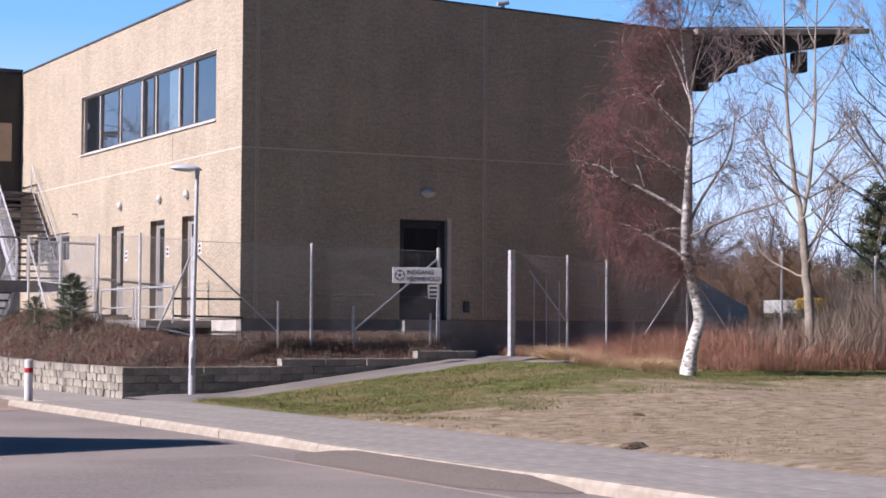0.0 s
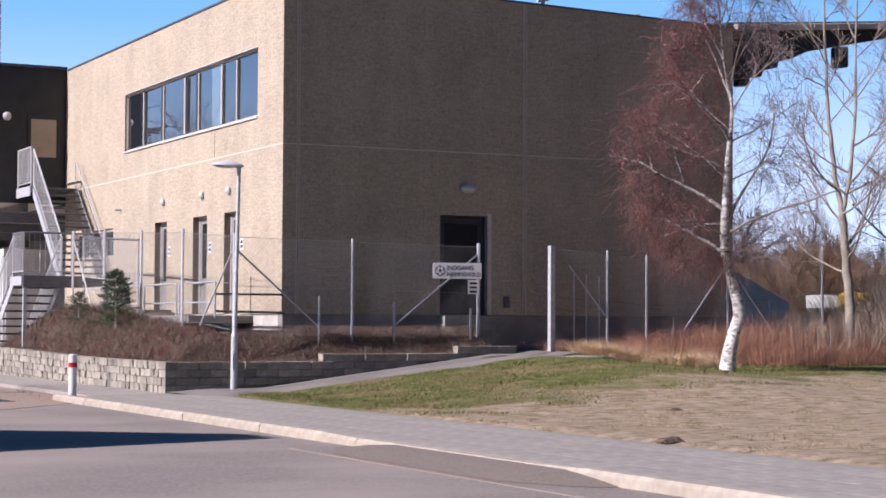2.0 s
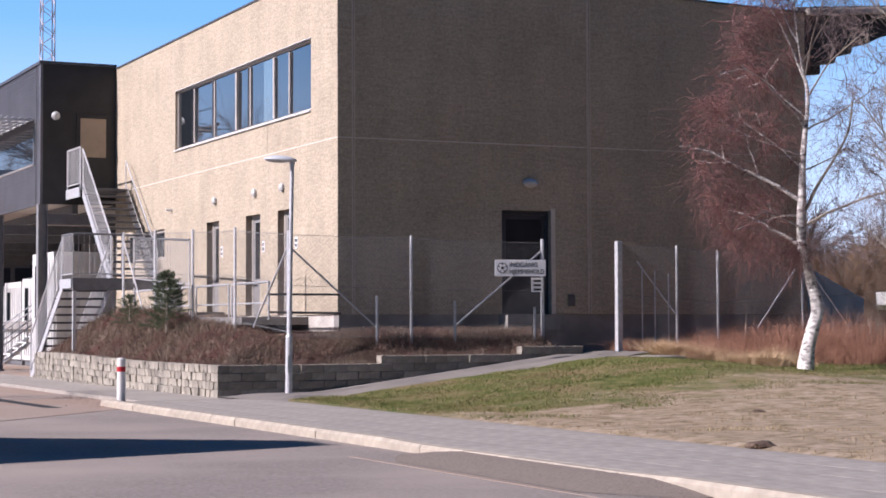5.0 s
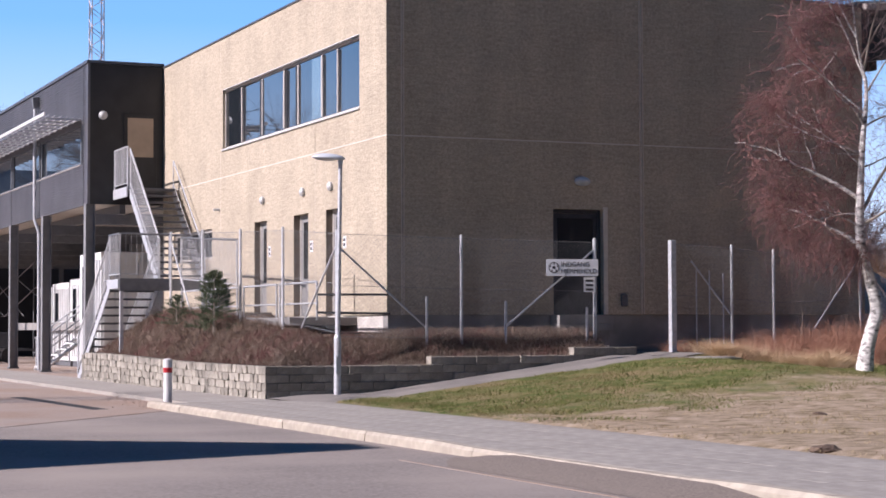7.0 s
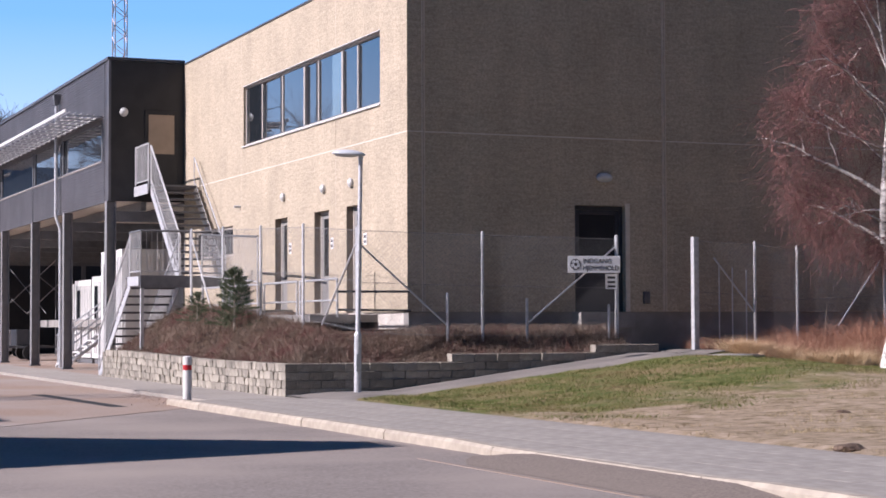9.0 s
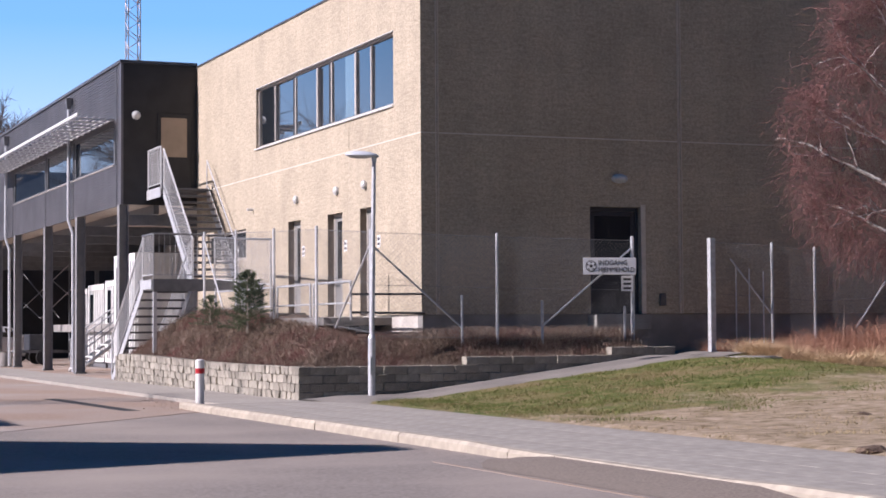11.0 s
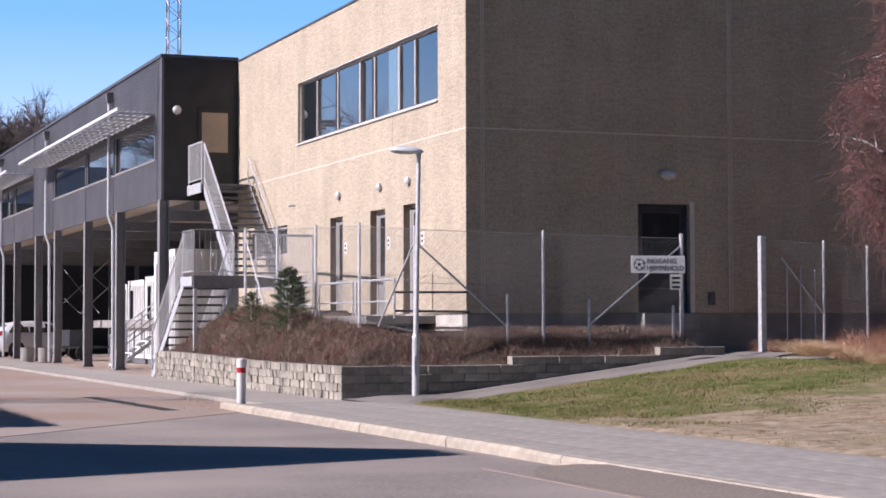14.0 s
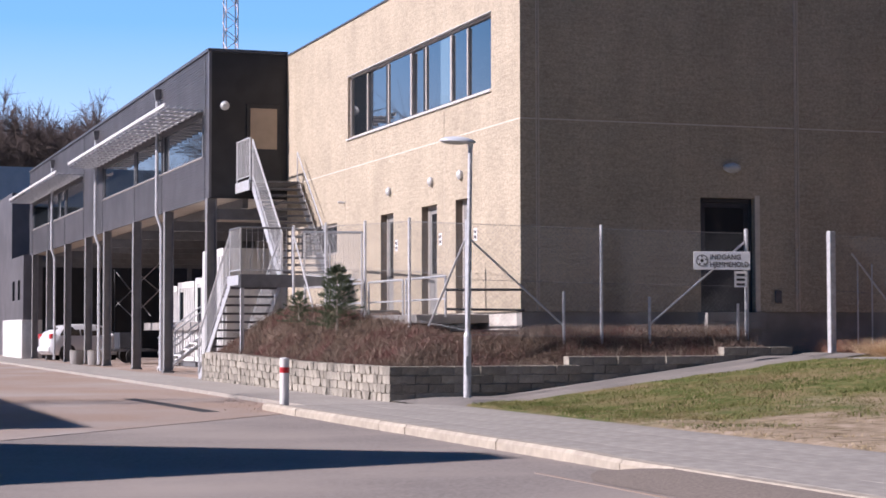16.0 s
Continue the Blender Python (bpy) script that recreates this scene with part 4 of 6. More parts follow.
for a in range(4):
    ya, yb = 0.2 + 2.4 * a, 2.4 + 2.4 * a
    zt = 2.12
    part("rail", pipe_bm(bmesh.new(), [(-1.34, ya, 1.4), (-1.34, ya, zt), (-1.34, yb, zt), (-1.34, yb, 1.4)], 0.022), M["galv"], gal)
    part("rail", tube_bm(bmesh.new(), (-1.34, ya, 1.72), (-1.34, yb, 1.72), 0.016), M["galv"], gal)
for z in (1.88, 1.54, 1.16):
    part("rail", tube_bm(bmesh.new(), (-1.34, 0.2 if z > 1.2 else -0.05, z), (0.02, -0.12, z - 0.02 * (z < 1.6)), 0.022), M["clad_dark"], gal)
railing(gal, (-1.36, 9.65, 2.30), (-1.36, 5.2, 2.06), 1.08, 0.12, top="steel_dark")
for y in (9.6, 7.4, 5.2):
    part("post", tube_bm(bmesh.new(), (-1.36, y, 1.4), (-1.36, y, 2.2), 0.02), M["galv"], gal)
st2 = thing("back_stair", "small white steel stair under the annex", "stair", (-1.75, 4.0, 0))
for i in range(8):
    box_part("tread", (0.24 * i, 20.0, 0.05 + 0.18 * i), (0.28 + 0.24 * i, 21.2, 0.10 + 0.18 * i), M["white"], st2)
for y in (20.0, 21.2):
    part("stringer", tube_bm(bmesh.new(), (0.0, y, -0.02), (2.0, y, 1.46), 0.05), M["white"], st2)
    for h in (0.5, 0.95):
        part("handrail", tube_bm(bmesh.new(), (0.0, y, 0.0 + h), (2.0, y, 1.46 + h), 0.022), M["galv"], st2)
    for i in range(5):
        part("post", tube_bm(bmesh.new(), (0.05 + 0.48 * i, y, 0.02 + 0.36 * i), (0.05 + 0.48 * i, y, 0.97 + 0.36 * i), 0.018), M["galv"], st2)
box_part("top_deck", (1.95, 19.9, 1.40), (2.3, 21.3, 1.46), M["white"], st2)
for y in (20.1, 21.0):
    box_part("leg", (2.1, y, -0.04), (2.2, y + 0.1, 1.398), M["white"], st2)
for y0, y1 in ((27.3, 33.3), (33.3, 37.6)):
    br = thing("cross_brace", "thin crossed steel tie rods between columns", "bracing", group="cross braces")
    part("rod", tube_bm(bmesh.new(), (5.0, y0, 0.3), (5.0, y1, 3.9), 0.025, sides=6), M["galv"], br)
    part("rod", tube_bm(bmesh.new(), (5.04, y0, 3.9), (5.04, y1, 0.3), 0.025, sides=6), M["galv"], br)


# ---- planting bed ----
bed = grid_mesh("planting_bed", span(-2.86, 0.06, 0.14), span(0.0, 13.2, 0.14), lambda x, y: bed_z(x, y) - 0.06 + 0.06 * noise.noise((x * 2, y * 2, 5)), M["soil"])
tagged(bed, "dark soil bank of the planting bed", "planting bed", kind="structure")
bed2 = grid_mesh("planting_bed", span(-2.86, 3.95, 0.14), span(-1.78, 0.0, 0.14), lambda x, y: bed_z(x, y) - 0.06 + 0.05 * noise.noise((x * 2, y * 2, 5)), M["soil"])
tagged(bed2, "dark soil strip below the shaded wall", "planting bed", kind="structure")

rng = np.random.default_rng(7)


def blades(name, count, where, height, width, lean, material, label, category, curl=0.0, pieces=1):
    """Upright tapering blades or stems as real triangles; where(rng) gives x, y, z and a height factor."""
    verts, faces = [], []
    for _ in range(count):
        x, y, z, k = where()
        h = height * k * rng.uniform(0.6, 1.25)
        a = rng.uniform(0, 2 * math.pi)
        dx, dy = math.cos(a) * width / 2, math.sin(a) * width / 2
        t = rng.uniform(0, 2 * math.pi)
        l = abs(rng.normal(0, lean)) * h
        lx, ly = math.cos(t) * l, math.sin(t) * l
        i = len(verts)
        verts += [(x - dx, y - dy, z), (x + dx, y + dy, z), (x + lx * 0.4 + dx * 0.7, y + ly * 0.4 + dy * 0.7, z + h * 0.55), (x + lx * 0.4 - dx * 0.7, y + ly * 0.4 - dy * 0.7, z + h * 0.55),
                  (x + lx, y + ly, z + h * (1 - curl))]
        faces += [(i, i + 1, i + 2, i + 3), (i + 3, i + 2, i + 4)]
    ob = new(name, raw_mesh(name, verts, faces, material))
    return tagged(ob, label, category, kind="stuff")


def leaves(name, count, where, size, material, label, category):
    """Small curled leaves and twig bits lying every way."""
    verts, faces = [], []
    for _ in range(count):
        x, y, z, k = where()
        q = Euler(rng.uniform(0, 6.28, 3)).to_matrix()
        s = size * k * rng.uniform(0.5, 1.4)
        w = s * rng.uniform(0.18, 0.5)
        i = len(verts)
        for p in ((-s, 0, 0), (0, -w, s * 0.15), (s, 0, 0), (0, w, s * 0.15)):
            v = q @ Vector(p)
            verts.append((x + v.x, y + v.y, z + v.z))
        faces += [(i, i + 1, i + 2), (i, i + 2, i + 3)]
    ob = new(name, raw_mesh(name, verts, faces, material))
    return tagged(ob, label, category, kind="stuff")


def in_bed_west():
    while True:
        x, y = rng.uniform(-2.85, -1.40), rng.uniform(-1.7, 13.0)
        clump = noise.noise((x * 1.1, y * 1.1, 9))
        if clump > rng.uniform(-0.9, 0.3):
            return x, y, bed_z(x, y) - 0.05 + rng.uniform(0, 0.10), 0.75 + 0.6 * max(0, clump)


def in_bed_south():
    x, y = rng.uniform(-2.8, 3.9), rng.uniform(-1.78, -0.02)
    return x, y, bed_z(x, y) - 0.05 + rng.uniform(0, 0.06), 1.0


blades("dead_stems", 2600, in_bed_west, 0.26, 0.006, 1.3, M["stalk"], "pale dead stems standing out of the ground cover", "dead stems")
blades("ground_cover", 12000, in_bed_west, 0.15, 0.007, 1.6, M["cover"], "low brown wintry ground cover on the bank", "ground cover")
leaves("ground_cover", 80000, in_bed_west, 0.021, M["cover"], "dense red-brown leafy ground cover on the bank", "ground cover")
leaves("leaf_litter", 36000, in_bed_south, 0.019, M["litter"], "dry curled brown leaves under the fence", "leaf litter")
blades("dead_stems", 3600, in_bed_south, 0.17, 0.007, 1.5, M["stalk"], "pale bent dead stems under the fence", "dead stems")
blades("dry_stalks", 9000, in_bed_south, 0.16, 0.007, 1.6, M["cover"], "short dry stalks among the leaves", "dry stalks")


# ---- small conifers in the bed ----
def conifer(at, height, radius, name="young_pine", dense=70, mat_needle=None):
    """Whorls of boughs, each with side shoots clad in needles."""
    c = thing(name, "small dark green conifer with open needled branches", "conifer", at, "conifers")
    part("trunk", tube_bm(bmesh.new(), (0, 0, -0.1), (0, 0, height), 0.025 * height, 0.006, sides=6), M["bark"], c)
    k = max(0.5, height / 1.3)
    v, f = [], []

    def clad(p, d, l, n):
        for _ in range(n):
            q = p + d * l * rng.uniform(0.05, 1.0)
            e = (d * 0.8 + Vector(rng.normal(0, 0.6, 3))).normalized() * rng.uniform(0.05, 0.11) * k
            w = e.cross(Vector(rng.normal(0, 1, 3))).normalized() * 0.0045 * max(1, height / 1.2)
            i = len(v)
            v.extend((tuple(q - w), tuple(q + w), tuple(q + e)))
            f.append((i, i + 1, i + 2))

    for i in range(dense):
        t = (i + rng.uniform()) / dense
        z = height * (0.04 + 0.96 * t)
        l = radius * (1.12 - t) ** 0.8 * rng.uniform(0.55, 1.2)
        a = 2.4 * i + rng.uniform(-0.5, 0.5)
        d = Vector((math.cos(a), math.sin(a), rng.uniform(-0.05, 0.35) + 0.5 * t)).normalized()
        p = Vector((0, 0, z))
        clad(p, d, l, 30)
        for _ in range(5):
            u = rng.uniform(0.3, 0.95)
            sd = (d + Vector((-d.y, d.x, 0)) * rng.choice((-0.9, 0.9)) + Vector((0, 0, rng.uniform(-0.1, 0.25)))).normalized()
            clad(p + d * l * u, sd, l * 0.45 * (1.1 - u * 0.6), 14)
    ob = new("needles", raw_mesh("needles", v, f, mat_needle or M["needle"]))
    ob.parent = c
    return c


conifer((-2.05, 4.6, bed_z(-2.05, 4.6) - 0.05), 1.30, 0.62, dense=85)
conifer((-2.0, 7.7, bed_z(-2.0, 7.7) - 0.05), 0.70, 0.45, dense=55)


# ---- fence ----
def mesh_wires(parent, a, b, z0a, z0b, z1a, z1b, pitch=0.085, r=0.0013):
    """Chain-link between two posts: slanting wires both ways, clipped to the panel, and three straining wires."""
    a, b = Vector(a), Vector(b)
    L = (b - a).length
    d = (b - a) / L
    nrm = Vector((-d.y, d.x, 0))
    v, f = [], []

    def wire(p, q, rr):
        t = (q - p).normalized()
        s = t.cross(nrm).normalized() * rr
        n2 = nrm * rr
        i = len(v)
        v.extend(tuple(c + o) for c in (p, q) for o in (s + n2 * 0.6, -s + n2 * 0.6, -n2))
        f.extend(((i, i + 1, i + 4, i + 3), (i + 1, i + 2, i + 5, i + 4), (i + 2, i, i + 3, i + 5)))

    def at(u, z):
        return Vector((a.x + d.x * u, a.y + d.y * u, z))

    zl, zh = min(z0a, z0b), max(z1a, z1b)
    H = zh - zl
    n = int((L + H) / pitch)
    for i in range(n):
        u = i * pitch
        for sgn in (1, -1):
            pts = []
            lo_t, hi_t = max(0, u - L), min(H, u)
            if hi_t - lo_t < 0.03:
                continue
            for t in (lo_t, hi_t):
                uu = u - t
                frac = uu / L
                z = (z0a + (z0b - z0a) * frac) + (t / H) * ((z1a + (z1b - z1a) * frac) - (z0a + (z0b - z0a) * frac))
                pts.append(at(uu if sgn > 0 else L - uu, z if sgn > 0 else ((z0a + (z0b - z0a) * (1 - frac)) + (t / H) * ((z1a + (z1b - z1a) * (1 - frac)) - (z0a + (z0b - z0a) * (1 - frac))))))
            wire(pts[0], pts[1], r)
    for k in (0.02, 0.5, 0.99):
        wire(at(0, z0a + (z1a - z0a) * k), at(L, z0b + (z1b - z0b) * k), 0.004)
    ob = new("wire_mesh", raw_mesh("wire_mesh", v, f, M["wire"]))
    ob.parent = parent
    return ob


fence = thing("fence", "tall galvanised chain-link fence with round posts and braces", "fence")


def fpost(x, y, z0, z1, r=0.03, name="post"):
    p = part(name, tube_bm(bmesh.new(), (x, y, z0), (x, y, z1), r, sides=10), M["galv"], fence, smooth=False)
    bm = bmesh.new()
    bmesh.ops.create_icosphere(bm, subdivisions=1, radius=r * 1.15, matrix=Matrix.Translation((x, y, z1)))
    part("cap", bm, M["galv"], p)


FY, FX = -1.2, -1.46
row_s = [(-1.46, 2.98), (1.02, 2.93), (3.84, 2.90)]
row_e = [(5.57, 2.90), (6.94, 2.83), (7.93, 2.75), (10.05, 2.84), (12.65, 3.05), (15.4, 3.0), (18.2, 3.0), (21.2, 3.0)]
row_w = [(1.85, 3.19), (4.65, 3.29), (7.5, 3.41), (10.2, 3.50)]
for x, z in row_s:
    fpost(x, FY, 0.6, z + 0.03, 0.038 if x > 3 else 0.028)
for x, z in row_e[1:]:
    fpost(x, FY, 0.3, z + 0.03, 0.028)
box_part("gate_post", (5.51, FY - 0.06, 0.5), (5.63, FY + 0.06, 2.95), M["galv"], fence, "square galvanised gate post", bevel=0.008)
for y, z in row_w:
    fpost(FX, y, 0.9, z + 0.03)
for (xa, za), (xb, zb) in [*zip(row_s, row_s[1:]), *zip(row_e, row_e[1:])]:
    mesh_wires(fence, (xa, FY, 0), (xb, FY, 0), za - 1.92 if xa < 5 else za - 2.05, zb - 1.92 if xa < 5 else zb - 2.05, za, zb)
pts = [(FY, 2.98), *row_w]
for (ya, za), (yb, zb) in zip(pts, pts[1:]):
    mesh_wires(fence, (FX, ya, 0), (FX, yb, 0), za - 1.85, zb - 1.85, za, zb)
for a, b in (((-1.42, FY, 2.72), (0.30, FY, 1.25)), ((3.80, FY, 2.72), (1.92, FY, 1.25)), ((FX, -1.15, 2.72), (FX, 0.75, 1.25)), ((10.0, FY, 2.6), (8.9, FY, 1.2)), ((10.1, FY, 2.6), (11.25, FY, 1.2)),
             ((6.0, FY, 2.55), (6.9, FY, 1.5)), ((FX, 10.15, 3.3), (FX, 8.5, 1.65))):
    part("brace", tube_bm(bmesh.new(), a, b, 0.019, sides=8), M["galv"], fence)
for x, z in ((0.30, 1.81), (1.92, 1.72), (3.65, 1.61), (6.10, 2.4), (6.40, 2.35), (6.72, 2.3)):
    fpost(x, FY - 0.03, 0.6, z, 0.025 if x < 5 else 0.014, "stake")

# ---- entrance sign on the fence ----
SX0, SX1, SZ0, SZ1, SY = 2.76, 3.79, 2.225, 2.545, FY - 0.075
sign = thing("entrance_sign", "white entrance sign with football emblem on the fence", "sign")
box_part("sheet", (SX0, SY, SZ0), (SX1, SY + 0.012, SZ1), M["sign"], sign, bevel=0.003)
for z in (SZ0 + 0.06, SZ1 - 0.06):
    box_part("bracket", (SX1 - 0.05, SY + 0.0125, z - 0.02), (SX1 - 0.01, SY + 0.26, z + 0.02), M["galv"], sign)


def lettering(words, x, z, size, parent):
    cu = bpy.data.curves.new("lettering", "FONT")
    cu.body, cu.size, cu.extrude = words, size, 0.001
    ob = new("lettering", cu)
    ob.matrix_world = pose(x, SY - 0.0025, z, 90, 0, 0)
    dg = bpy.context.evaluated_depsgraph_get()
    me = bpy.data.meshes.new_from_object(ob.evaluated_get(dg))
    me.materials.clear()
    me.materials.append(M["ink"])
    bpy.data.objects.remove(ob)
    ob = new("lettering", me)
    ob.matrix_world = pose(x, SY - 0.0025, z, 90, 0, 0)
    ob.parent = parent
    return ob


for words, z in (("INDGANG", 2.405), ("HJEMMEHOLD", 2.275)):
    ob = lettering(words, SX0 + 0.29, z, 0.128, sign)
    ob.scale = (0.70 / max(0.01, ob.dimensions.x) if words[0] == "H" else 0.95, 1, 1)
bm = bmesh.new()
tube_bm(bm, (SX0 + 0.15, SY - 0.001, 2.385), (SX0 + 0.15, SY - 0.004, 2.385), 0.105, sides=28)
ball = part("emblem", bm, M["ink"], sign, "round black and white ball emblem")
part("emblem_face", tube_bm(bmesh.new(), (SX0 + 0.15, SY - 0.0042, 2.385), (SX0 + 0.15, SY - 0.006, 2.385), 0.09, sides=28), M["sign"], ball)
part("emblem_patch", tube_bm(bmesh.new(), (SX0 + 0.15, SY - 0.0062, 2.385), (SX0 + 0.15, SY - 0.008, 2.385), 0.034, sides=5), M["ink"], ball)
for k in range(5):
    a = radians(90 + 72 * k)
    px, pz = SX0 + 0.15 + 0.073 * math.cos(a), 2.385 + 0.073 * math.sin(a)
    part("emblem_patch", tube_bm(bmesh.new(), (px, SY - 0.0062, pz), (px, SY - 0.008, pz), 0.017, sides=5), M["ink"], ball)
notice = thing("small_notice", "small white notice plate with dark marks on the fence", "notice")
box_part("sheet", (3.56, SY, 1.92), (3.79, SY + 0.01, 2.205), M["sign"], notice)
box_part("bracket", (3.71, SY + 0.0105, 2.03), (3.785, SY + 0.12, 2.07), M["galv"], notice)
for k in range(3):
    box_part("mark", (3.60, SY - 0.003, 1.95 + 0.085 * k), (3.75, SY - 0.0005, 1.99 + 0.085 * k), M["ink"], notice)


# both hang turned a little out from the fence
sign.matrix_world = Matrix.Translation((SX0, SY, 0)) @ Matrix.Rotation(radians(-11), 4, "Z") @ Matrix.Translation((-SX0, -SY, 0))
notice.matrix_world = Matrix.Translation((3.56, SY, 0)) @ Matrix.Rotation(radians(-11), 4, "Z") @ Matrix.Translation((-3.56, -SY, 0))


# ---- street lamp, bollard ----
def street_lamp(x, y):
    s = thing("street_lamp", "slim galvanised lamp post with pale flat hood", "street lamp", (x, y, 0.03))
    part("lower_pole", tube_bm(bmesh.new(), (0, 0, -0.1), (0.01, 0, 1.05), 0.062, sides=16), M["galv"], s, smooth=False)
    part("collar", tube_bm(bmesh.new(), (0.01, 0, 1.04), (0.012, 0, 1.10), 0.066, 0.045, sides=16), M["galv"], s)
    part("upper_pole", tube_bm(bmesh.new(), (0.012, 0, 1.10), (0.065, 0, 4.10), 0.042, 0.036, sides=14), M["galv"], s)
    bm = bmesh.new()
    bmesh.ops.create_uvsphere(bm, u_segments=24, v_segments=14, radius=1)
    for v in bm.verts:
        v.co.z *= 0.085 if v.co.z > 0 else 0.030
        k = 1.0 if v.co.x > 0 else 1.0 - 0.10 * v.co.x
        v.co.x *= 0.30
        v.co.y *= 0.16 * k
    bmesh.ops.transform(bm, matrix=pose(-0.12, 0.10, 4.20, 0, 4, -28), verts=bm.verts)
    part("hood", bm, M["lampshell"], s, "pale blue-grey lamp hood", smooth=True)
    part("neck", tube_bm(bmesh.new(), (0.065, 0, 4.10), (0.065, 0, 4.22), 0.045, 0.05, sides=12), M["lampshell"], s)
    bm = bmesh.new()
    bmesh.ops.create_uvsphere(bm, u_segments=18, v_segments=8, radius=1)
    bmesh.ops.transform(bm, matrix=pose(-0.17, 0.125, 4.178, 0, 4, -28) @ Matrix.Diagonal((0.19, 0.10, 0.025, 1)), verts=bm.verts)
    part("lens", bm, M["opal"], s, smooth=True)
    box_part("service_hatch", (-0.045, -0.075, 0.42), (0.045, -0.05, 0.72), M["galv"], s)


street_lamp(-1.87, -2.33)
bo = thing("bollard", "white round bollard with red reflective band", "bollard", (-5.02, -2.78, 0.03))
part("post", tube_bm(bmesh.new(), (0, 0, -0.1), (0, 0, 0.70), 0.072, sides=20), M["white"], bo)
part("band", tube_bm(bmesh.new(), (0, 0, 0.49), (0, 0, 0.575), 0.0745, sides=20), M["red"], bo, "red reflective band")
bm = bmesh.new()
bmesh.ops.create_uvsphere(bm, u_segments=20, v_segments=8, radius=0.0725)
bmesh.ops.transform(bm, matrix=Matrix.Translation((0, 0, 0.70)) @ Matrix.Diagonal((1, 1, 0.35, 1)), verts=bm.verts)
part("cap", bm, M["white"], bo)


# ---- trees ----
def grow(rows, p, d, length, r, level, spec):
    """Adds wobbling limbs to rows: (start, end, r0, r1, level)."""
    n = spec["seg"][level]
    seg = length / n
    for i in range(n):
        d = (d + Vector(rng.normal(0, spec["wobble"][level], 3)) + Vector((0, 0, spec["lift"][level]))).normalized()
        q = p + d * seg
        r1 = max(spec["thin"], r * (1 - 0.75 / n))
        rows.append((p, q, r, r1, level))
        if level + 1 < len(spec["kids"]) and i >= spec["bare"][level] * n:
            for _ in range(spec["kids"][level]):
                ax = d.cross(Vector(rng.normal(0, 1, 3))).normalized()
                ang = rng.uniform(*spec["angle"][level])
                kd = (d * math.cos(ang) + ax * math.sin(ang)).normalized()
                kl = length * rng.uniform(*spec["ratio"][level]) * (1 - 0.45 * i / n)
                grow(rows, p.lerp(q, rng.uniform(0, 1)), kd, kl, max(spec["thin"], r1 * 0.55), level + 1, spec)
        p, r = q, r1


def limbs_mesh(name, rows, material, parent):
    v, f = [], []
    for a, b, r0, r1, level in rows:
        k = 7 if r0 > 0.03 else (5 if r0 > 0.012 else 3)
        t = (b - a).normalized()
        s = t.orthogonal().normalized()
        u = t.cross(s)
        i = len(v)
        for c, r in ((a - t * r0 * 0.3, r0), (b, r1)):
            for j in range(k):
                an = 2 * math.pi * j / k
                v.append(tuple(c + s * (math.cos(an) * r) + u * (math.sin(an) * r)))
        for j in range(k):
            f.append((i + j, i + (j + 1) % k, i + k + (j + 1) % k, i + k + j))
    me = raw_mesh(name, v, f, material)
    for p in me.polygons:
        p.use_smooth = True
    ob = new(name, me)
    ob.parent = parent
    return ob


VR = Vector((0.88, -0.475, 0))        # across the walk's view
VD = Vector((0.475, 0.88, 0))


def smooth_line(pt, steps=5):
    """Catmull-Rom points through pt."""
    fine = []
    for i in range(len(pt) - 1):
        p0, p1, p2, p3 = pt[max(0, i - 1)], pt[i], pt[i + 1], pt[min(len(pt) - 1, i + 2)]
        for k in range(steps):
            t = k / steps
            fine.append(0.5 * ((2 * p1) + (p2 - p0) * t + (2 * p0 - 5 * p1 + 4 * p2 - p3) * t * t + (3 * p1 - p0 - 3 * p2 + p3) * t ** 3))
    return [*fine, pt[-1]]


